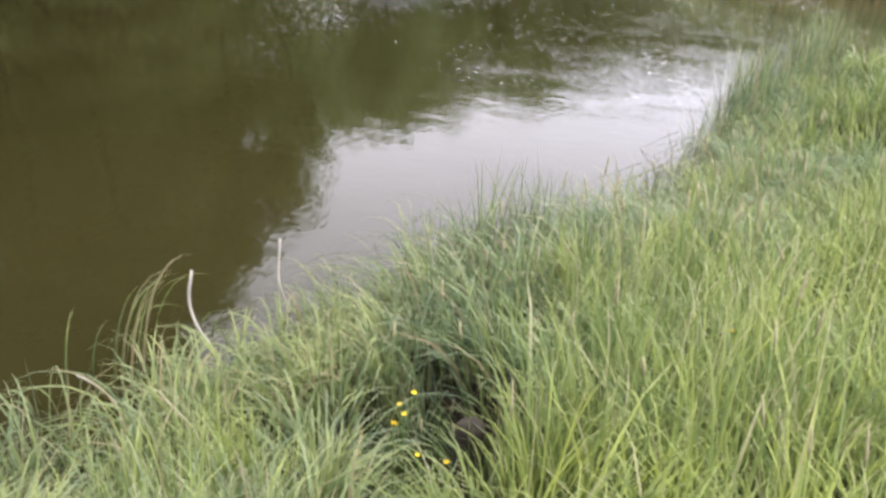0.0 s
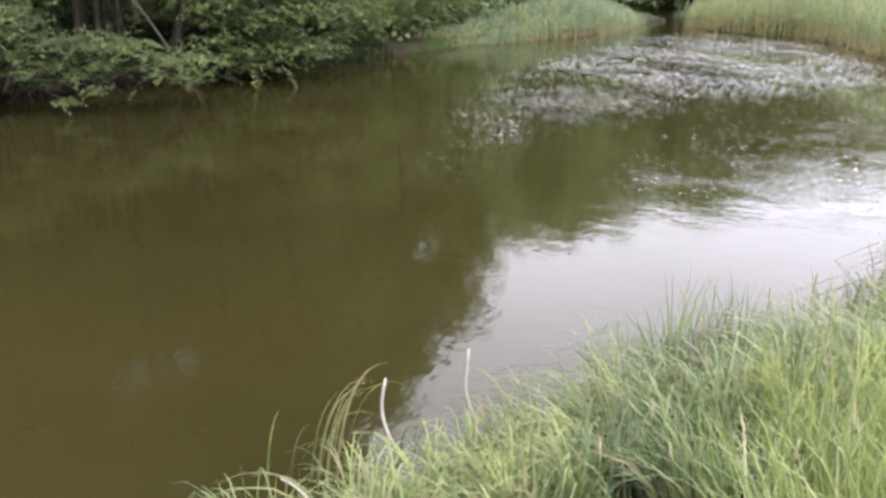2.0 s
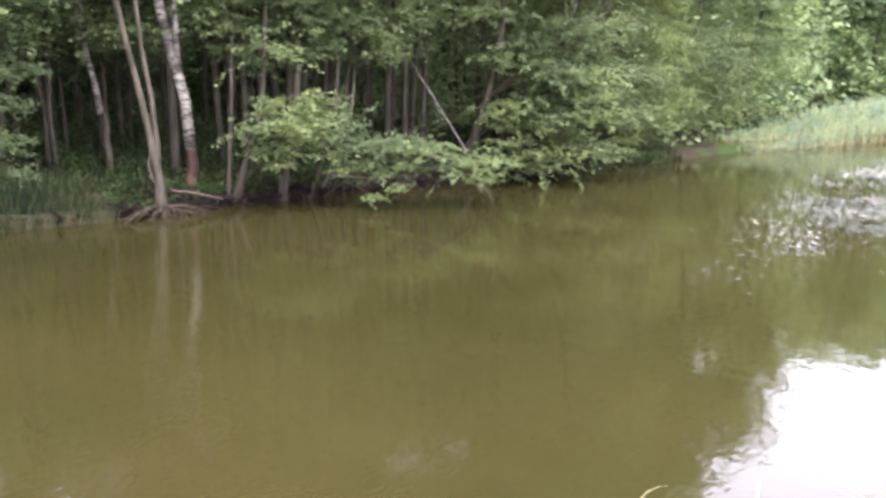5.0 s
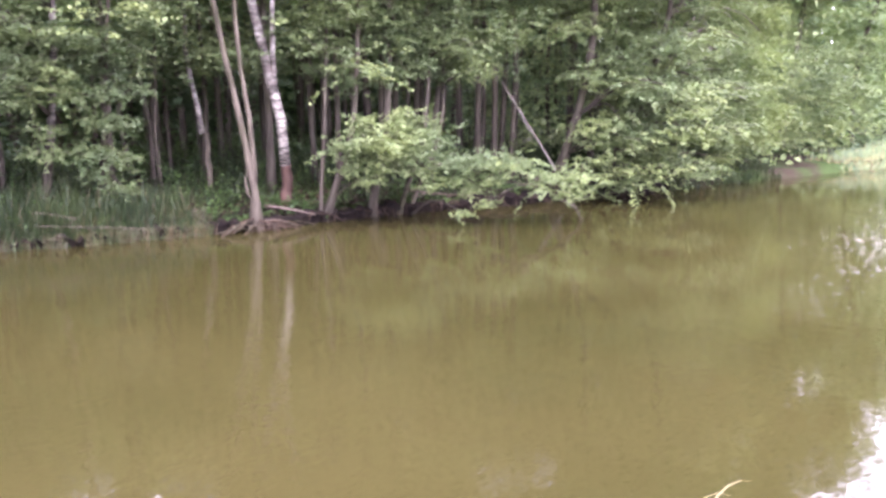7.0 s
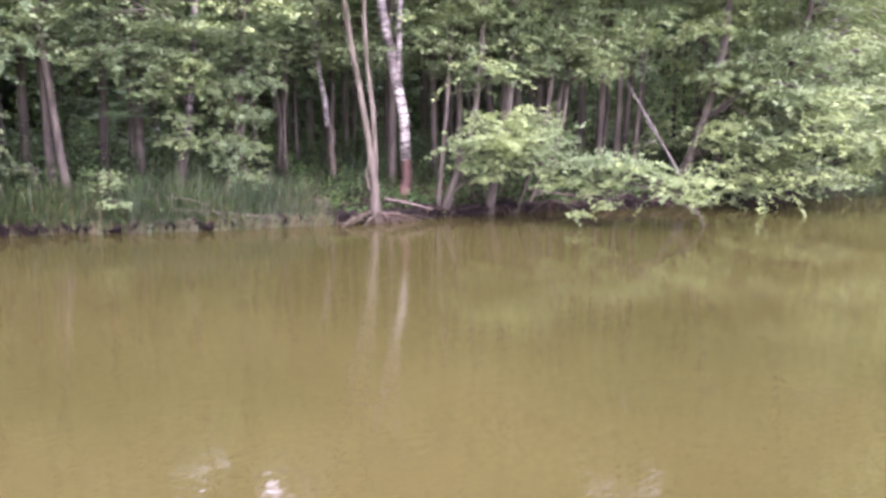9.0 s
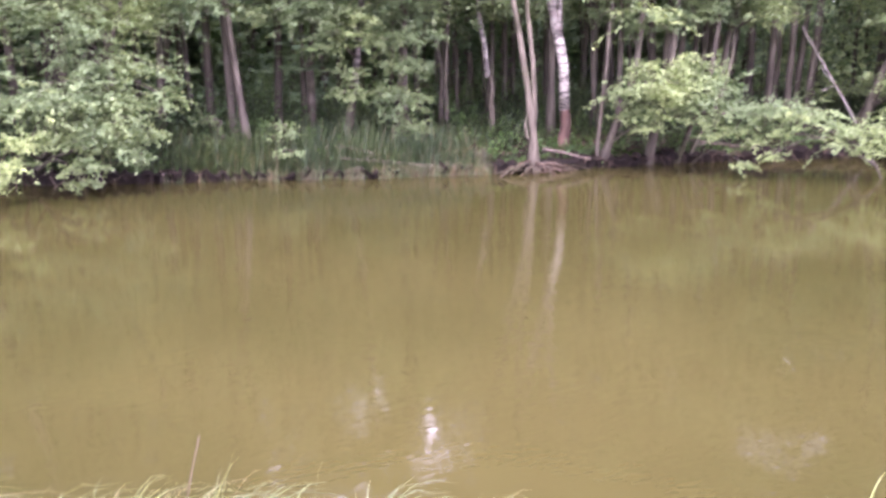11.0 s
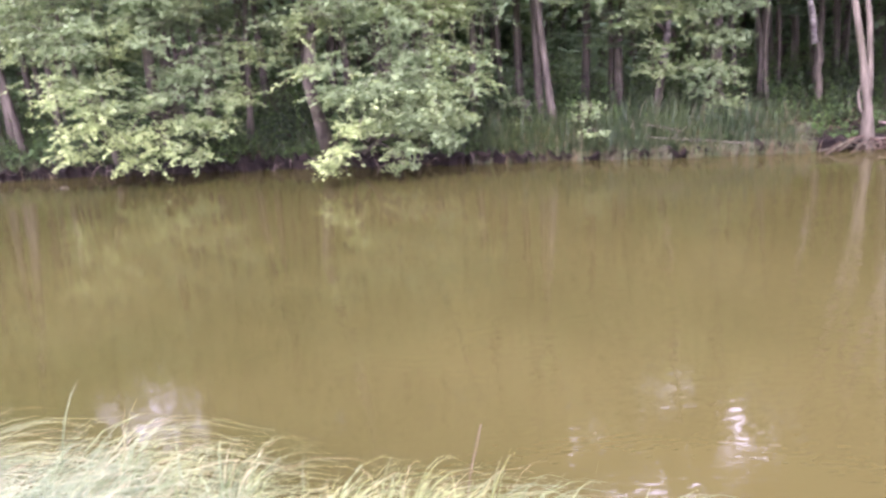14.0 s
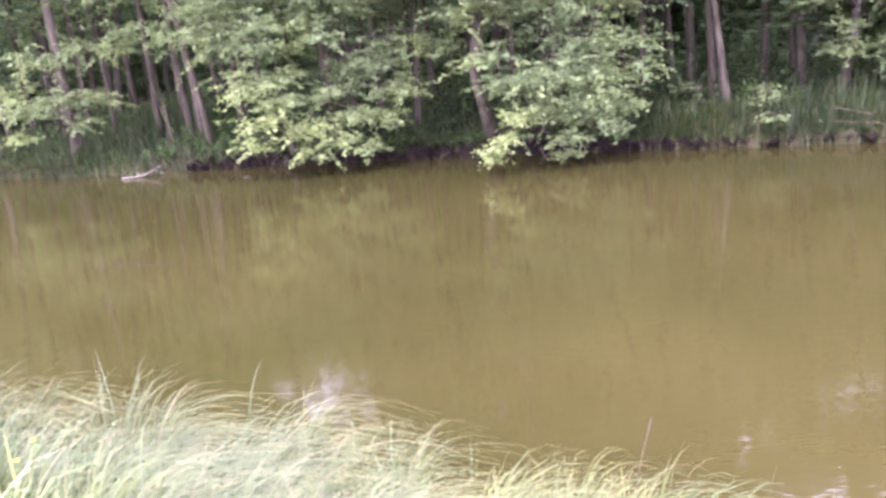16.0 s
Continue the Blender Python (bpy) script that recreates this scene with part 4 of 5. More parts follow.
def far_trees():
    """Trees behind the reeds and round the narrow inlet."""
    rng = np.random.default_rng(41)
    spots = [(-15.2, 25.5, 12), (-16.2, 28.5, 12), (-13.3, 29, 15.0), (-11.5, 31, 11.2), (-16.2, 32, 11), (-15.2, 36, 10), (-14.6, 40, 11.5), (-13.0, 43.5, 11.5), (-13.5, 48, 13.5), (-10.8, 51, 13.5), (-9.5, 57, 14.5), (-12, 58, 14.5),
             (-5.5, 67, 15), (-2.0, 57, 11.2), (-0.5, 53, 10.0), (1.5, 59, 11.1), (4.0, 55, 9.1), (7.5, 57, 8.9), (11, 54, 8.4), (14, 50, 7.7), (-9.5, 68, 16), (-18.5, 35, 13), (-16, 45, 13),
             (-18, 31, 13), (-15, 52, 14), (-1, 63, 11.8), (3, 63, 10.4), (7, 62, 9.2), (10.5, 60, 8.6), (-2.6, 69, 15), (-14, 64, 15), (18, 46, 7), (-7.2, 72, 17.5), (-8.6, 75, 18), (-4.6, 73, 17), (-6.2, 78, 18),
             (-11.5, 54.5, 14.5), (-14.2, 55, 15.5), (-16.5, 49, 14.5), (-11.0, 46, 11.5), (-9.8, 62, 16), (-3.0, 61, 14), (1.0, 55.5, 10.1), (5.5, 58, 9.4), (13, 57, 8.9)]
    for n, (x, y, tall) in enumerate(spots):
        base = on_ground(x, y)
        tree = thing("tree", base, "leafy broad tree beyond the reeds at the pond's far end", "tree", "trees at the far end")
        a = grow_trunk(tree, [base + [0, 0, -0.2], (x, y, 3), (x + rng.normal() * 0.3, y, 7), (x, y, tall)], 0.09, rng, DARK_BARK, 7)
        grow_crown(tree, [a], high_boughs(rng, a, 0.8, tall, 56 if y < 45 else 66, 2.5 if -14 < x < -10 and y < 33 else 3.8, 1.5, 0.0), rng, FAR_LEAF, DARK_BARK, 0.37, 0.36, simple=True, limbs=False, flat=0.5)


far_trees()


def deep_wood():
    """The wood goes on behind the last trunks that can be told apart."""
    rng = np.random.default_rng(42)
    geo = Geo()
    n = 80000
    y = rng.uniform(-46, 46, n)
    x = np.interp(y, POND[:18, 1], POND[:18, 0]) - rng.uniform(19, 36, n)
    z = 0.5 + 13.5 * rng.uniform(0, 1, n) ** 1.1
    p = np.array([q for q in np.c_[x, y, z] if not in_gap(q, 0.7)])
    n = len(p)
    leaves(geo, p, rng.normal(size=(n, 3)) * [1, 1, 0.5], rng.normal(size=(n, 3)) * 0.5 + [1.0, 0, 0.7], rng.uniform(0.5, 1.05, n), True)
    n = 40000
    x = rng.uniform(-40, 30, n)
    y = 62 + rng.uniform(4, 16, n) - 0.004 * (x + 5) ** 2
    z = 0.3 + np.interp(x, [-6, 2], [12.8, 10.2]) * rng.uniform(0, 1, n)
    keep = (np.abs(x + 7) > 0) & (shore(np.c_[x, y]) > 0.5)
    leaves(geo, np.c_[x, y, z][keep], rng.normal(size=(keep.sum(), 3)) * [1, 1, 0.5], rng.normal(size=(keep.sum(), 3)) * 0.6 + [0.2, -1.0, 0.7], rng.uniform(0.4, 0.9, keep.sum()), True)
    single("far_woods", geo, FOREST_LEAF, "dim green depth of the wood behind the trunks", "woods", kind="stuff")


deep_wood()


def far_thicket():
    """Low growth that closes the view between the stems at the far end."""
    rng = np.random.default_rng(43)
    geo = Geo()
    c = np.c_[rng.uniform(-24, 22, 2500), rng.uniform(21, 75, 2500)]
    c = c[(shore(c) > 1.5) & ((c[:, 0] < -10.6) | (c[:, 1] > 51))]
    tall = np.where(c[:, 1] > 51, 8.0, np.where(c[:, 0] > -15, 7.0, 4.5))
    z = 0.4 + rng.uniform(0, 1, len(c)) ** 1.3 * tall
    p = np.repeat(np.c_[c, z], 40, axis=0)
    p = p + rng.normal(size=p.shape) * [0.75, 0.75, 0.26]
    p, z = p[p[:, 2] > 0.2][:, :2], p[p[:, 2] > 0.2][:, 2]
    leaves(geo, np.c_[p, z], rng.normal(size=(len(p), 3)) * [1, 1, 0.5], rng.normal(size=(len(p), 3)) * 0.6 + [0.3, -0.8, 0.8], rng.uniform(0.12, 0.27, len(p)), True)
    single("far_thicket", geo, FAR_LEAF, "green thicket under the trees at the pond's far end, paled for haze", "thicket", kind="stuff")


far_thicket()


# ---------------------------------------------------------------- the wooded bank
def along_shore(y0, y1, step=0.1):
    ys = np.arange(y0, y1, step)
    return np.c_[np.interp(ys, POND[:19, 1], POND[:19, 0]), ys]


def peat_edge():
    """Rim of peat and root fibre along the waterline, blackened for its undercut's shade."""
    rng = np.random.default_rng(51)
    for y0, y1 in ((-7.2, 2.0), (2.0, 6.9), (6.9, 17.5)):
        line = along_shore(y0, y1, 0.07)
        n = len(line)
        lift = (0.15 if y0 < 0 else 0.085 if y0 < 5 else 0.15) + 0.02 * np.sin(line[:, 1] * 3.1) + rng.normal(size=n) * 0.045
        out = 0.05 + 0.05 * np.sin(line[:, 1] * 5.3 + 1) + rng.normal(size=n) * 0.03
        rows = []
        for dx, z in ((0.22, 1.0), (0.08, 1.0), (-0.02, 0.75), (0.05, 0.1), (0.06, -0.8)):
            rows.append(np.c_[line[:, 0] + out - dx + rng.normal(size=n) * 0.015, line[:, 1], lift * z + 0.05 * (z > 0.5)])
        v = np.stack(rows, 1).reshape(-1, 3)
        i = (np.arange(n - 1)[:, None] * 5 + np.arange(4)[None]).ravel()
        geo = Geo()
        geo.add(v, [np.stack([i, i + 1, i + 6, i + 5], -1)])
        single("trim", geo, PEAT, "undercut peat rim at the waterline, blackened for the shade beneath it", "bank edge", kind="structure")


peat_edge()


def bank_growth():
    rng = np.random.default_rng(52)
    geo = Geo()
    ys = np.r_[rng.uniform(-14, 22, 30000), rng.uniform(1.9, 7.0, 3000)]
    off = 0.06 + 6.0 * rng.uniform(0, 1, len(ys)) ** 1.7
    off[30000:] = rng.uniform(0.02, 0.45, 3000)
    p = np.c_[np.interp(ys, POND[:19, 1], POND[:19, 0]) - off, ys]
    lush = 0.5 + 0.5 * np.sin(0.9 * ys + 0.7) * np.sin(0.37 * ys + 2)
    h = rng.uniform(0.22, 0.55, len(ys)) * (0.75 + 0.7 * lush) * (0.7 + 0.45 * np.minimum(off, 1))
    h[30000:] *= rng.uniform(0.8, 1.9, 3000)
    keep = ~((ys > 6.7) & (ys < 8.7) & (off < 0.9)) & ~((ys > 8.6) & (ys < 17) & (off < 2.2) & (rng.uniform(size=len(ys)) < 0.85))
    base = np.c_[p, np.maximum(ground_height(p), -0.03)][keep]
    blades(geo, rng, base, h[keep], rng.normal(size=(keep.sum(), 2)) * 0.11 + [0.05, 0], rng.uniform(0.012, 0.028, keep.sum()), levels=4)
    single("forest_grass", geo, FOREST_GRASS, "green grass and herbs on the wooded bank, coloured dark for shade", "grass", kind="stuff")

    geo = Geo()
    ys = np.r_[rng.uniform(2.2, 7.0, 1200), rng.uniform(-13, -6, 900), rng.uniform(0.5, 2.5, 300), rng.uniform(4.9, 6.9, 1500), np.clip(rng.normal(size=900) * 0.05 + rng.choice([3.3, 3.75, 3.95, 4.5, 4.62, 5.05, 5.5, 5.58, 5.9, 6.2, 6.3, 6.62, 6.7], 900), 2.8, 6.9)]
    p = np.c_[np.interp(ys, POND[:19, 1], POND[:19, 0]) - np.r_[rng.uniform(-0.06, 0.35, 3900), rng.uniform(-0.14, -0.01, 900)], ys]
    base = np.c_[p, np.maximum(ground_height(p), -0.02)]
    blades(geo, rng, base, rng.uniform(0.12, 0.36, len(ys)), rng.normal(size=(len(ys), 2)) * 0.06 + [0.05, 0], rng.uniform(0.010, 0.02, len(ys)), levels=4)
    single("dry_grass_fringe", geo, DRY, "tan dry grass fringe hanging at the waterline", "grass", kind="stuff")

    geo = Geo()
    # upright stems with leaves all the way up, in drifts
    n = 4300
    ys = rng.uniform(-13, 14, n)
    off = 0.15 + 10.5 * rng.uniform(0, 1, n) ** 1.4
    p = np.c_[np.interp(ys, POND[:19, 1], POND[:19, 0]) - off, ys]
    drift = np.sin(1.7 * ys + 0.9 * off) + np.sin(0.8 * ys - 1.3 * off + 1.5)
    tall = rng.uniform(0.35, 0.75, n) * (1 + 0.30 * drift) * np.clip(off / 1.6, 0.45, 1.25) * np.where((ys > 6.4) & (ys < 10.5) & (off < 2.2), 0.5, 1)
    each = 11
    k = np.repeat(np.arange(n), each)
    rise = np.tile(np.linspace(0.25, 1.0, each), n)
    q = np.c_[p[k] + rng.normal(size=(n * each, 2)) * 0.05, ground_height(p)[k] + tall[k] * rise]
    leaves(geo, q, rng.normal(size=(n * each, 3)) * [1, 1, 0.3] + [0, 0, -0.15], rng.normal(size=(n * each, 3)) * 0.35 + [0.3, 0, 1], rng.uniform(0.05, 0.10, n * each) * (1.15 - 0.4 * rise), True)
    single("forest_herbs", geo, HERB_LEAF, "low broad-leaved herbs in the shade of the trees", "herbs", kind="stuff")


bank_growth()


def leaf_litter():
    rng = np.random.default_rng(55)
    n = 9000
    ys = np.where(rng.uniform(size=n) < 0.7, rng.uniform(6.7, 18, n), rng.uniform(-6, 0.8, n))
    off = 0.08 + 1.8 * rng.uniform(0, 1, n) ** 1.3
    p = np.c_[np.interp(ys, POND[:19, 1], POND[:19, 0]) - off, ys]
    geo = Geo()
    leaves(geo, np.c_[p, ground_height(p) + rng.uniform(0.005, 0.05, n)], rng.normal(size=(n, 3)) * [1, 1, 0.3], rng.normal(size=(n, 3)) * 0.5 + [0, 0, 1], rng.uniform(0.04, 0.09, n))
    single("leaf_litter", geo, LITTER, "dark brown fallen leaves and debris on the wooded bank", "leaf litter", kind="stuff")


leaf_litter()


def small_bushes():
    rng = np.random.default_rng(53)
    for x, y, tall, wide in ((-13.85, 3.58, 0.70, 0.36), (-14.9, 2.7, 0.7, 0.3), (-15.6, -5.9, 0.6, 0.4)):
        base = on_ground(x, y)
        bush = thing("alder_sapling", base, "small light green alder sapling at the water's edge", "sapling")
        a = grow_trunk(bush, [base + [0, 0, -0.05], base + [0.08, 0, tall * 0.5], base + [0.15, 0.05, tall]], 0.018, rng, DARK_BARK, 5, name="stem")
        boughs = [(base + [0.15 + rng.normal() * wide * 0.6, rng.normal() * wide * 0.8, rng.uniform(0.15, 1.0) * tall], 0.24) for _ in range(6)]
        grow_crown(bush, [a], boughs, rng, ALDER_LEAF, DARK_BARK, 0.05, 1.2)


small_bushes()


def branch(name, points, r0, r1, mat, label, category="branch", twigs=0, seed=0):
    rng = np.random.default_rng(seed)
    base = np.array(points[0], float)
    log = thing(name, base, label, category)
    line = curve(points, 12)
    geo = Geo()
    tube(geo, line, np.linspace(r0, r1, 12), 7, rng, 0.06)
    part("stem", geo, mat, log)
    for _ in range(twigs):
        i = rng.integers(3, 10)
        way = unit(rng.normal(size=3) + (line[i + 1] - line[i - 1]) * 2)
        geo = Geo()
        tube(geo, [line[i], line[i] + way * 0.18, line[i] + way * 0.34 + [0, 0, 0.03]], [r1 * 0.9, r1 * 0.6, r1 * 0.3], 5)
        part("twig", geo, mat, log)
    return log


branch("fallen_branch", [(-12.75, 4.2, 0.42), (-12.6, 4.9, 0.34), (-12.45, 5.7, 0.24)], 0.005, 0.009, ALDER_BARK, "bare grey branch lying across the grassy bank", twigs=2, seed=1)
branch("fallen_branch", [(-13.0, 4.25, 0.58), (-12.95, 4.55, 0.53), (-12.9, 4.85, 0.44)], 0.005, 0.007, ALDER_BARK, "short bare grey branch on the grassy bank", seed=2)
branch("fallen_branch", [(-12.7, 8.0, 0.36), (-12.45, 8.3, 0.30), (-12.25, 8.75, 0.17)], 0.024, 0.018, TWIG_WOOD, "pale barked branch lying on the root mat", seed=3)
branch("fallen_log", [(-12.2, 10.9, 0.42), (-11.6, 11.2, 0.38), (-10.95, 11.4, 0.36)], 0.022, 0.015, TWIG_WOOD, "pinkish grey branch jutting out over the water", "log", twigs=2, seed=4)
branch("dead_tree", [(-11.2, 14.8, -0.05), (-11.6, 14.5, 0.8), (-12.0, 14.2, 1.6), (-12.45, 13.85, 2.5)], 0.034, 0.020, DEAD_WOOD, "leaning dead grey trunk without bark above the alder", "dead tree", twigs=4, seed=5)
branch("floating_branch", [(-16.54, -8.55, 0.03), (-16.6, -8.1, 0.05), (-16.70, -7.75, 0.20)], 0.022, 0.010, DEAD_WOOD, "pale forked branch floating at the bank", twigs=2, seed=6)
branch("floating_twig", [(-9.18, -5.42, 0.004), (-9.10, -4.9, 0.005), (-8.97, -4.32, 0.004)], 0.0035, 0.0025, DARK_BARK, "thin bare twig floating flat on the pond", "twig", seed=10)
branch("fallen_log", [(-8.6, 45.3, 0.55), (-7.0, 45.5, 0.35), (-5.4, 45.7, 0.05)], 0.09, 0.05, DEAD_WOOD, "reddish fallen log across the mouth of the inlet", "log", twigs=5, seed=7)
branch("fallen_log", [(-4.4, 46.6, 1.75), (-3.5, 45.2, 1.25), (-2.5, 43.8, 0.6)], 0.07, 0.09, DEAD_WOOD, "white broken trunk lying on the far bank", "log", seed=8)
branch("leaning_birch", [on_ground(-4.9, 50.5, -0.1), (-4.7, 50.6, 2.2), (-4.3, 51, 5.0), (-3.9, 51.5, 8)], 0.035, 0.022, DEAD_WOOD, "thin white leaning birch stem at the inlet", "tree", seed=9)

# bare twigs and roots that poke out of the dark rim
rim = np.random.default_rng(54)
for k in range(60):
    y = rim.uniform(8.6, 15.0) if k % 3 else rim.uniform(-5.5, 1.8)
    x = float(np.interp(y, POND[:19, 1], POND[:19, 0]))
    a = np.array([x - 0.12, y, rim.uniform(0.08, 0.22)])
    b = a + [rim.uniform(0.15, 0.5), rim.normal() * 0.3, 0]
    b[2] = rim.uniform(-0.04, 0.12)
    branch("root", [a, (a + b) / 2 + [0, 0, rim.uniform(0.0, 0.1)], b], rim.uniform(0.008, 0.017), 0.004, ROOT_WOOD if k % 3 else TWIG_WOOD, "bare brown root reaching from the bank into the water", "root", seed=100 + k)


# ---------------------------------------------------------------- reeds
def reed_bed(name, centres, spread, count, low, high, label, seed, mat=REED, tall=(1, 1)):
    rng = np.random.default_rng(seed)
    k = rng.integers(0, len(centres), count)
    p = centres[k] + rng.normal(size=(count, 2)) * spread
    d = shore(p)
    keep = (d > -1.3) & (d < 6)
    p, k = p[keep], k[keep]
    h = rng.uniform(low, high, len(p)) * np.interp(k / len(centres), np.linspace(0, 1, len(tall)), tall)
    base = np.c_[p, np.maximum(ground_height(p), -0.1)]
    geo = Geo()
    blades(geo, rng, base, h, rng.normal(size=(len(p), 2)) * 0.10 * h[:, None], 0.016, 0.4, 5)
    for k in range(2):
        q = base + np.c_[np.zeros((len(p), 2)), h * rng.uniform(0.3, 0.75, len(p))]
        a = rng.uniform(0, 2 * np.pi, len(p))
        blades(geo, rng, q, h * 0.24, np.c_[np.cos(a), np.sin(a)] * rng.uniform(0.12, 0.3, len(p))[:, None], 0.028, 0.6, 4)
    # leaves start part way up the stem, so they keep the stem's green
    geo.a = [geo.a[0]] + [0.45 + 0.5 * a for a in geo.a[1:]]
    single(name, geo, mat, label, "reeds", kind="stuff")


def line_of(points, count=60):
    return curve([(*p, 0) for p in points], count)[:, :2]


reed_bed("reed_bed", line_of([(-9.7, 25.8), (-9.5, 26.4), (-9.3, 27.5), (-8.5, 30.5), (-7.3, 34), (-6.9, 37.5), (-6.9, 43)]), (0.5, 0.7), 4700, 0.95, 1.45, "pale green reeds with straw-coloured bases along the far shore", 61, REED_PALE, (0.22, 0.48, 0.90, 1.08, 0.85, 0.62, 0.45))
reed_bed("reed_bed", line_of([(-3.2, 41.5), (-2.4, 40), (-0.5, 38.7), (1.5, 38), (3.2, 33), (4.1, 27.5), (5.0, 26), (7.2, 26.4), (9.9, 25.2)]), (0.6, 0.8), 6000, 1.4, 2.1, "tall green reeds on the bank of the inlet", 62, REED, (0.7, 0.9, 1.05, 1, 1, 1, 1))


# ---------------------------------------------------------------- floating leaves
def floating_leaves():
    rng = np.random.default_rng(63)
    rim = np.array([(-3.4, 10.9), (-5.1, 14.4), (-5.6, 20), (-4.8, 32.6), (-2.2, 36.6), (1.5, 33), (2.8, 25), (1.6, 20.6), (-1.2, 17.3), (-2.7, 14.1)])
    p = np.c_[rng.uniform(-7, 5, 200000), 9 + 29 * rng.uniform(0, 1, 200000) ** 1.3]
    q = p + rng.normal(size=p.shape) * [0.35, 0.8]
    inside = np.zeros(len(p), bool)
    for (ax, ay), (bx, by) in zip(rim, np.roll(rim, -1, axis=0)):
        inside ^= ((ay > q[:, 1]) != (by > q[:, 1])) & (q[:, 0] < (bx - ax) * (q[:, 1] - ay) / (by - ay) + ax)
    patch = np.sin(0.9 * p[:, 0] + 1.1 * p[:, 1]) + np.sin(0.55 * p[:, 1] - 1.1 * p[:, 0] + 2) + 0.6 * np.sin(2.1 * p[:, 0] + 2.3 * p[:, 1])
    chance = np.where(inside, np.where(patch > -0.4, 0.50, 0.14), 0.0)
    # loose leaves added in place of small ripples that mirror the sky
    loose = (p[:, 0] > -1.8 + 0.12 * (p[:, 1] - 10)) & (p[:, 0] < 5) & (p[:, 1] > 9.5) & (p[:, 1] < 23)
    chance = np.where(loose & ~inside, np.where(patch > 0.3, 0.08, 0.03), chance)
    p = p[(rng.uniform(size=len(p)) < chance) & (shore(p) < -0.3)]
    n = len(p)
    # ribbon leaves, drifted across the breeze and arched a little out of the water
    a = rng.normal(size=n) * 0.42 + np.pi * rng.integers(0, 2, n)
    way, side = np.c_[np.cos(a), np.sin(a), 0 * a], np.c_[-np.sin(a), np.cos(a), 0 * a]
    long, wide = rng.uniform(0.05, 0.15, n)[:, None] * np.where(p[:, 1] > 20, 1.35, np.where(p[:, 1] > 15, 0.9, 0.65))[:, None], rng.uniform(0.003, 0.007, n)[:, None] * np.where(p[:, 1] > 19, 1.6, 1.0)[:, None]
    rise, tilt = rng.uniform(0.0, 0.018, n)[:, None], rng.normal(size=n)[:, None] * 0.35
    base, up = np.c_[p, np.full(n, 0.004)], np.array([0, 0, 1.0])
    rows = []
    for t, w in ((-0.5, 0.3), (-0.15, 1.0), (0.2, 0.9), (0.5, 0.15)):
        mid = base + way * long * t + side * 0.12 * long * t * t + up * rise * (1 - 4 * t * t)
        rows += [mid - side * wide * w + up * np.maximum(0, -tilt * wide * w), mid + side * wide * w + up * np.maximum(0, tilt * wide * w)]
    quads = np.array([[2 * k, 2 * k + 1, 2 * k + 3, 2 * k + 2] for k in range(3)])
    geo = Geo()
    geo.add(np.stack(rows, 1).reshape(-1, 3), [(np.arange(n)[:, None, None] * 8 + quads[None]).reshape(-1, 4)])
    single("floating_leaves", geo, PAD, "floating ribbon leaves of pondweed paled for sky glint, loose ones in place of ripples", "water plants", kind="stuff")


floating_leaves()


# ---------------------------------------------------------------- the near bank
WIND = np.array([-0.05, 0.24])


def near_points(rng, count, r0, r1, yaw0=-32, yaw1=150, power=1.0):
    yaw = np.radians(rng.uniform(yaw0, yaw1, count))
    r = r0 + (r1 - r0) * rng.uniform(0, 1, count) ** power
    p = np.c_[-r * np.sin(yaw), r * np.cos(yaw)]
    near = p[:, 0] > -9.3 + 0.13 * p[:, 1]
    return p[near]


def outward(p):
    """The way towards the water, from the distance field."""
    e = 0.05
    g = np.c_[shore(p + [e, 0]) - shore(p - [e, 0]), shore(p + [0, e]) - shore(p - [0, e])] / (2 * e)
    return -g


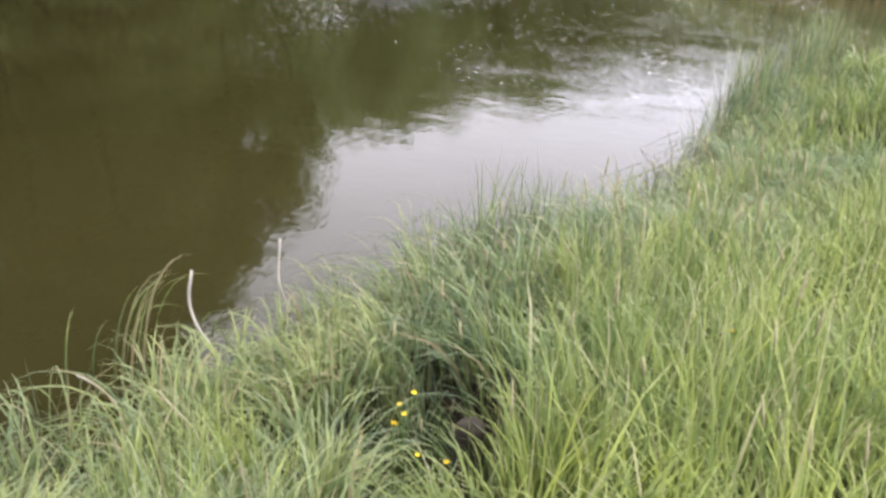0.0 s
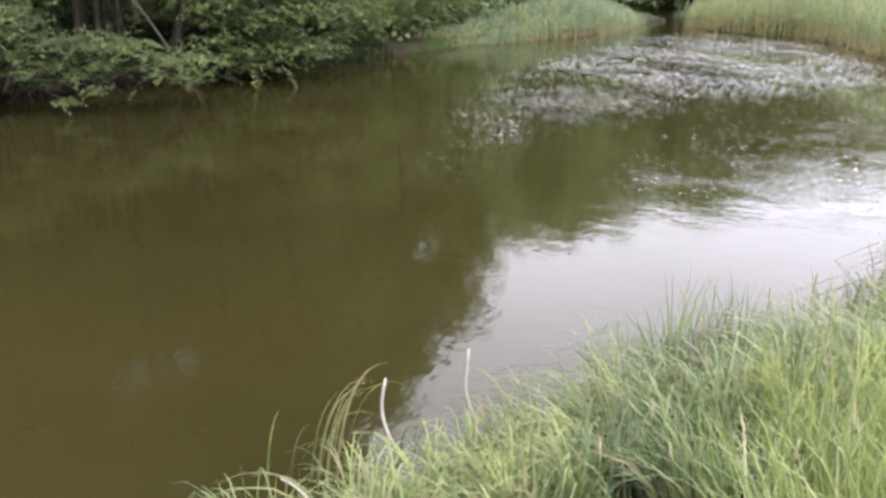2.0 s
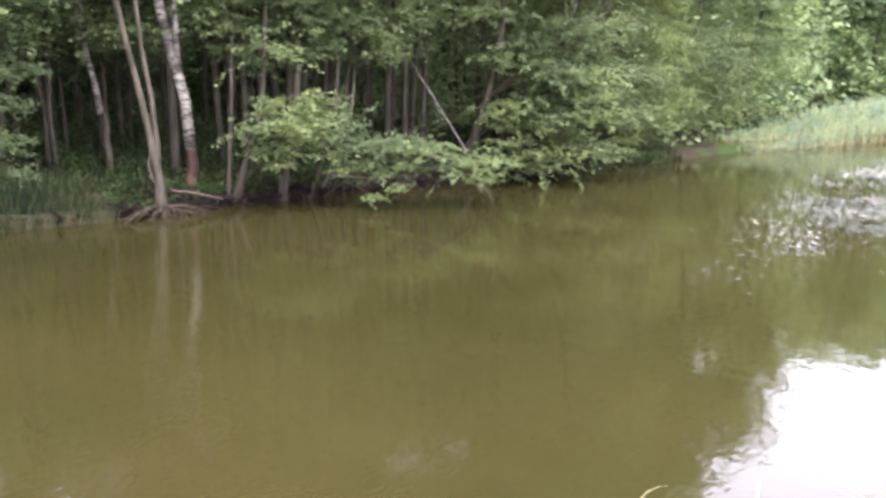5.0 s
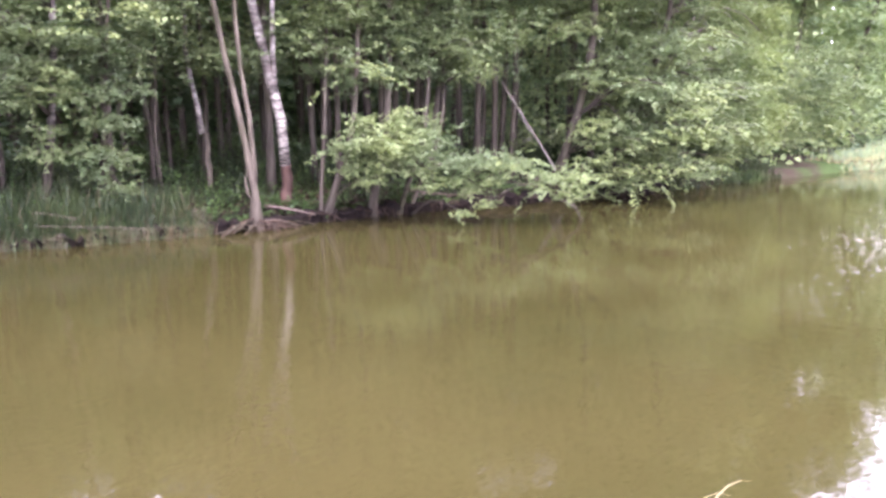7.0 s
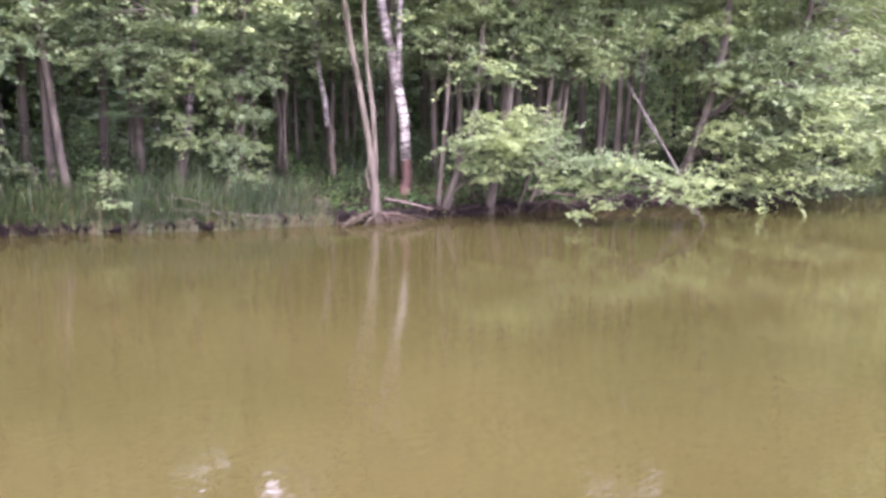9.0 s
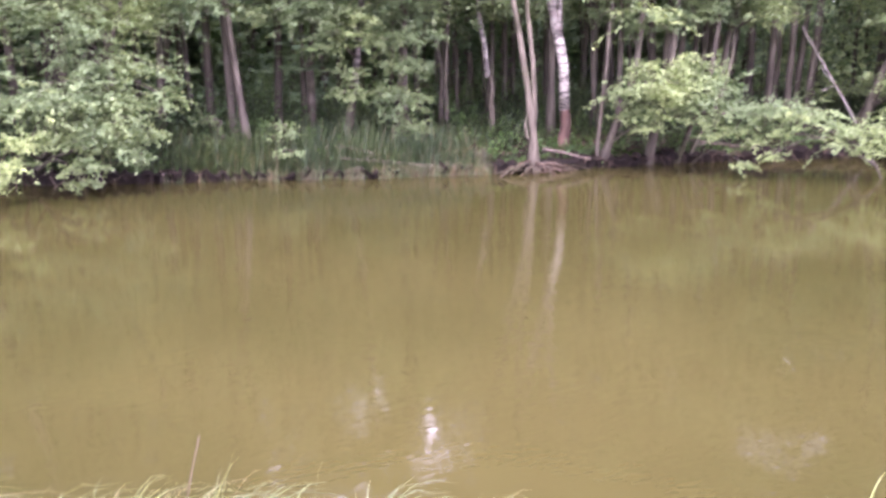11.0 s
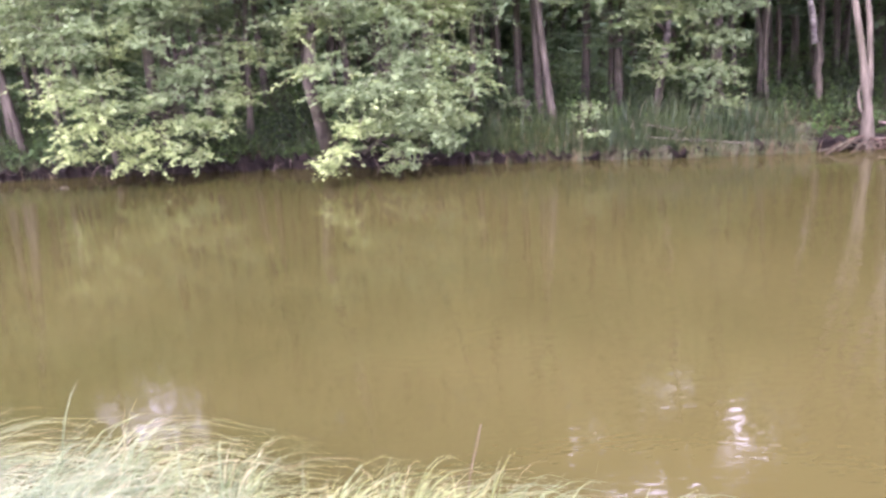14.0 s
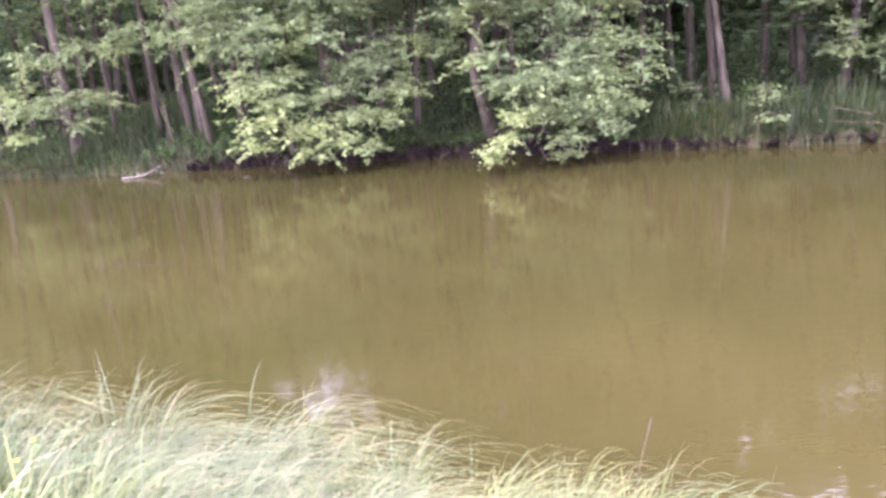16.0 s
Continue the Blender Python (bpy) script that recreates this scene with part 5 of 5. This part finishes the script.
def near_grass():
    rng = np.random.default_rng(71)
    # tussocks of sedge at the rim
    def bare(p):
        return ((p[:, 0] + 0.33) / 0.26) ** 2 + ((p[:, 1] - 2.36) / 0.46) ** 2 < 1

    def from_sticks(p):
        """Distance from the open water round the two white sticks."""
        a, d = np.array([-1.66, 3.25]), np.array([0.22, 0.42])
        t = ((p - a) @ d / (d @ d)).clip(0, 1)
        return np.hypot(*(p - a - t[:, None] * d).T)

    geo, pale = Geo(), Geo()
    c = np.r_[near_points(rng, 4600, 1.3, 8, power=1.0), near_points(rng, 7000, 6, 19, -32, 5)]
    d = shore(c)
    west = np.degrees(np.arctan2(-c[:, 0], c[:, 1])) > 52
    rim = np.where(west, 2.7, np.where(np.hypot(*c.T) > 6.5, 0.30, 1.25))
    c = c[(d > -0.10) & (d < rim) & (np.degrees(np.arctan2(-c[:, 0], c[:, 1])) < 132) & ~(bare(c) & (rng.uniform(size=len(c)) < 0.93))]
    c = c[from_sticks(c) > 0.22]
    thin = np.sin(4.1 * c[:, 0] + 1.3 * c[:, 1]) + np.sin(3.7 * c[:, 1] - 2.2 * c[:, 0] + 1) + 0.7 * np.sin(9.0 * c[:, 0] - 6.0 * c[:, 1])
    c = c[(thin > -0.25) | (rng.uniform(size=len(c)) < 0.25)]
    out, clear = outward(c), from_sticks(c)
    for k in range(len(c)):
        far, side = np.hypot(*c[k]), c[k, 0] < -1.2 and c[k, 1] < 1.2
        n = int(42 if side else 30 if far < 6 else 24)
        a = rng.uniform(0, 2 * np.pi, n)
        p = c[k] + np.c_[np.cos(a), np.sin(a)] * rng.uniform(0, 0.09, n)[:, None]
        h = rng.uniform(0.30, 0.74, n) * rng.uniform(0.65, 1.2) * (1.25 if 3.3 < far < 6 and not side else 1.0) * (0.62 if clear[k] < 0.48 else 1.0) * (np.interp(c[k, 1], [-1.6, -1.0, -0.3, 0.6], [1.30, 1.10, 1.0, 1.0]) if side else 1.0)
        own = rng.normal(size=2) * (0.13 if side else 0.16)
        lean = np.c_[np.cos(a), np.sin(a)] * rng.uniform(0.06, 0.22 if side else 0.40, n)[:, None] + WIND * rng.uniform(0.5 if side else 0.3, 1.7 if side else 1.5, n)[:, None] + out[k] * rng.uniform(0.0, 0.26, n)[:, None] + own
        blades(pale if side else geo, rng, np.c_[p, np.maximum(ground_height(p), -0.02)], h, lean * (h / 0.55)[:, None], rng.uniform(0.005, 0.017, n) * (0.6 if side else 1 if far < 6 else 1.4), 1.75, 7 if far < 5 else 4)
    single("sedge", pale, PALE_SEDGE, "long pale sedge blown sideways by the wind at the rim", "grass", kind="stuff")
    # taller tufts that break the bank's outline
    for x, y, n, h, wide in ((-0.20, 4.60, 140, 0.9, 0.28), (-0.02, 4.72, 70, 0.66, 0.34), (-0.42, 4.40, 70, 0.62, 0.2), (0.25, 5.1, 70, 0.5, 0.3), (0.46, 6.20, 12, 0.56, 0.10), (0.66, 6.35, 16, 0.60, 0.14), (0.95, 6.2, 70, 0.62, 0.3),
                             (1.10, 7.0, 34, 0.70, 0.22), (1.28, 7.5, 26, 0.80, 0.22), (1.5, 8.0, 70, 0.80, 0.3), (1.68, 8.7, 120, 0.95, 0.28), (1.88, 9.4, 110, 1.0, 0.28), (2.0, 10.0, 60, 0.9, 0.25), (2.55, 10.3, 110, 1.0, 0.35), (3.3, 12.9, 90, 1.1, 0.3), (3.0, 12.2, 90, 0.9, 0.35), (3.7, 14, 80, 0.9, 0.4)):
        p = np.array([x, y]) + rng.normal(size=(n, 2)) * wide * 0.5
        blades(geo, rng, np.c_[p, np.maximum(ground_height(p), -0.05)], h * rng.uniform(0.55, 1.1, n), rng.normal(size=(n, 2)) * 0.13, 0.008 + 0.0006 * y, 0.8, 5)
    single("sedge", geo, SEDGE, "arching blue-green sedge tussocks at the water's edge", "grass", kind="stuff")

    # meadow grass on the bank above, in leaning tufts
    geo = Geo()
    for count, r0, r1, width, power, each in ((3600, 11, 26, 0.040, 1.0, 9), (3000, 0.9, 6, 0.0080, 0.8, 22), (5000, 5.5, 17, 0.017, 0.9, 15)):
        c = near_points(rng, count, r0, r1, -40 if r0 > 10 else -32, 0 if r0 > 10 else 150, power)
        c = c[(shore(c) > np.where(np.degrees(np.arctan2(-c[:, 0], c[:, 1])) > 52, 2.5, np.where(np.hypot(*c.T) > 5.5, -0.05, np.where((c[:, 0] < 0.1) & (c[:, 1] > 2.2), 1.0, 0.45)))) & ~(bare(c) & (rng.uniform(size=len(c)) < 0.95))]
        tall, own = rng.uniform(0.65, 1.2, len(c)), rng.normal(size=(len(c), 2)) * 0.13
        k = np.repeat(np.arange(len(c)), each)
        p = c[k] + rng.normal(size=(len(k), 2)) * 0.065
        h = rng.uniform(0.30, 0.78, len(k)) * tall[k] * np.clip(np.hypot(*p.T) / 1.6, 0.45, 1)
        h = h * np.where(((p[:, 0] + 0.30) / 0.34) ** 2 + ((p[:, 1] - 1.75) / 0.65) ** 2 < 1, 0.38, 1)
        lean = rng.normal(size=(len(k), 2)) * 0.10 + own[k] + WIND * rng.uniform(0.2, 1.0, len(k))[:, None]
        blades(geo, rng, np.c_[p, ground_height(p)], h, lean, rng.uniform(0.6, 1.6, len(k)) * width, 1.2, 5 if r0 < 5 else 4)
    # the meadow goes on behind and beside the path
    for count, r0, r1, each, width in ((1000, 0.35, 9, 12, 0.016), (1000, 8, 28, 10, 0.042)):
        c = near_points(rng, count, r0, r1, 128, 330, 0.8)
        c = c[shore(c) > 0.4]
        k = np.repeat(np.arange(len(c)), each)
        p = c[k] + rng.normal(size=(len(k), 2)) * 0.08
        h = rng.uniform(0.25, 0.6, len(k)) * np.clip(np.hypot(*p.T) / 1.8, 0.3, 1)
        blades(geo, rng, np.c_[p, ground_height(p)], h, rng.normal(size=(len(k), 2)) * 0.12 + WIND * 0.6, width, 1.2, 4)
    p = np.c_[rng.uniform(-8, 40, 9000), rng.uniform(-30, 34, 9000)]
    p = p[(shore(p) > 0.6) & (p[:, 0] > -9.3 + 0.13 * p[:, 1]) & (np.hypot(*p.T) > 6)]
    blades(geo, rng, np.c_[p, ground_height(p)], rng.uniform(0.3, 0.6, len(p)), rng.normal(size=(len(p), 2)) * 0.12, 0.05, 1.0, 4)
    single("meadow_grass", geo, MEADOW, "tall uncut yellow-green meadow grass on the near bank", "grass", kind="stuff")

    # flowering stems with pale spikes
    stems, heads = Geo(), Geo()
    p = near_points(rng, 300, 1.6, 11, -32, 10, power=0.9)
    p = p[shore(p) > 0.9]
    for q in p:
        b = on_ground(*q)
        h = rng.uniform(0.5, 0.82) * min(1.0, np.hypot(*q) / 2.0)
        lean = np.r_[WIND * rng.uniform(0.2, 0.9) + rng.normal(size=2) * 0.07, 0]
        line = np.stack([b, b + lean * 0.3 + [0, 0, h * 0.55], b + lean + [0, 0, h]])
        tube(stems, curve(line, 5), [0.0018, 0.0016, 0.0014, 0.0012, 0.001], 3)
        tip, way = line[-1], unit(line[-1] - line[1])
        s = rng.uniform(0.05, 0.10)
        tube(heads, np.stack([tip - way * 0.01, tip + way * s * 0.3, tip + way * s * 0.7 + [0, 0.004, -0.002], tip + way * s + [0, 0.01, -0.008]]), [0.0012, 0.0042, 0.0036, 0.001], 5)
    single("grass_stems", stems, STALK, "thin green flowering stems standing in the meadow grass", "grass", kind="stuff", smooth=True)
    single("seed_heads", heads, SEED, "pale straw-coloured grass seed heads swaying above the blades", "seed heads", kind="stuff", smooth=True)


near_grass()


def arching_blades():
    """The few long drooping blades that stand alone over the water."""
    rng = np.random.default_rng(72)
    geo = Geo()
    for x, y, n, h, way in ((-1.80, 3.10, 10, 0.92, 0.15), (-1.90, 2.98, 4, 0.50, 0.05), (-2.02, 2.72, 6, 0.34, -0.25), (-1.58, 3.52, 6, 0.36, 0.12)):
        p = np.array([x, y]) + rng.normal(size=(n, 2)) * 0.05
        lean = rng.normal(size=(n, 2)) * 0.05 + [(way, 0.10)]
        blades(geo, rng, np.c_[p, np.zeros(n) - 0.02], h * rng.uniform(0.85, 1.2, n), lean * 1.3, rng.uniform(0.007, 0.013, n), 2.6, 9)
    single("drooping_sedge", geo, SEDGE, "long drooping green blades rising out of the shallow water", "grass", kind="stuff")
    geo = Geo()
    for x, y, n, h in ((-2.72, 0.42, 14, 0.74), (-2.80, 0.16, 16, 0.78), (-2.86, -0.10, 16, 0.74), (-2.95, -0.35, 14, 0.70), (-3.02, -0.62, 12, 0.66)):
        p = np.array([x, y]) + rng.normal(size=(n, 2)) * 0.07
        lean = rng.normal(size=(n, 2)) * 0.08 + [(-0.05, 0.24)]
        blades(geo, rng, np.c_[p, np.maximum(ground_height(p), -0.02)], h * rng.uniform(0.6, 1.15, n), lean * rng.uniform(0.7, 1.6, n)[:, None], rng.uniform(0.005, 0.010, n), 1.9, 8)
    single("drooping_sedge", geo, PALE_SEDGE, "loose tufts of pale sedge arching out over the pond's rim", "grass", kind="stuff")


arching_blades()

branch("bent_stick", [(-1.55, 3.43, -0.10), (-1.575, 3.425, 0.03), (-1.625, 3.415, 0.11), (-1.665, 3.41, 0.26), (-1.645, 3.41, 0.43)], 0.0085, 0.0065, PALE_WOOD, "bent white barkless stick standing in the shallow water", "stick", seed=81)
branch("bent_stick", [(-1.325, 3.91, -0.10), (-1.335, 3.905, 0.02), (-1.37, 3.90, 0.10), (-1.392, 3.89, 0.21), (-1.382, 3.89, 0.43)], 0.008, 0.0055, PALE_WOOD, "thin white barkless stick rising from the water", "stick", seed=82)
branch("dead_stick", [(-1.735, 2.58, 0.35), (-1.70, 2.59, 0.33), (-1.65, 2.60, 0.29), (-1.58, 2.62, 0.20)], 0.0035, 0.004, PALE_WOOD, "short white stick lying in the sedge", "stick", seed=83)
branch("dry_stalk", [on_ground(-2.93, 0.14, -0.02), (-2.97, 0.19, 0.45), (-2.98, 0.26, 0.73)], 0.0028, 0.0018, TWIG_WOOD, "single dry brown stalk standing at the water's edge", "stalk", seed=84)
# added stub, stands in for the dark gap between tussocks
branch("gap_stub", [(-0.16, 2.50, 0.10), (-0.17, 2.49, 0.34), (-0.17, 2.48, 0.52)], 0.055, 0.05, DARK_BARK, "dark upright stub added for a dark gap in the grass", "post", seed=85)


def buttercup(x, y, z, seed):
    rng = np.random.default_rng(seed)
    g = on_ground(x, y)
    top = np.array([x, y, z])
    plant = thing("buttercup", g, "yellow buttercup flower on a thin green stem", "flower", "buttercups in the grass")
    geo = Geo()
    tube(geo, curve([g, (g + top) / 2 + rng.normal(size=3) * [0.02, 0.02, 0], top], 5), 0.0022, 4)
    part("stem", geo, STALK, plant)
    for k in range(5):
        a = 2 * np.pi * k / 5 + rng.uniform(0, 0.4)
        geo = Geo()
        leaves(geo, top[None], np.array([[math.cos(a), math.sin(a), 0.35]]), np.array([[0, 0, 1.0]]), 0.012)
        part("petal", geo, PETAL, plant)


for n, (x, y, z) in enumerate([(-0.42, 2.44, 0.58), (-0.40, 2.43, 0.55), (-0.38, 2.48, 0.61), (-0.43, 2.41, 0.52), (-0.32, 2.29, 0.50), (-0.22, 2.28, 0.50), (0.61, 2.52, 1.02), (-2.9, -2.3, 0.82), (-2.85, -2.36, 0.76)]):
    buttercup(x, y, z, 90 + n)


def dock_plant():
    rng = np.random.default_rng(99)
    base = on_ground(-0.30, 3.85)
    plant = thing("dock_plant", base, "withered rusty brown dock plant among the sedge", "plant")
    geo = Geo()
    tube(geo, curve([base, base + [0.02, 0.01, 0.3], base + [0.03, 0.03, 0.58]], 6), 0.005, 5)
    part("stem", geo, DEAD_WOOD, plant)
    for k in range(15):
        a = rng.uniform(0, 2 * np.pi)
        geo = Geo()
        leaves(geo, (base + [0.02, 0.01, rng.uniform(0.15, 0.55)])[None], np.array([[math.cos(a), math.sin(a), -0.4]]), rng.normal(size=(1, 3)) * 0.3 + [0, 0, 1], rng.uniform(0.04, 0.09))
        part("leaf", geo, RUST_LEAF, plant)


dock_plant()
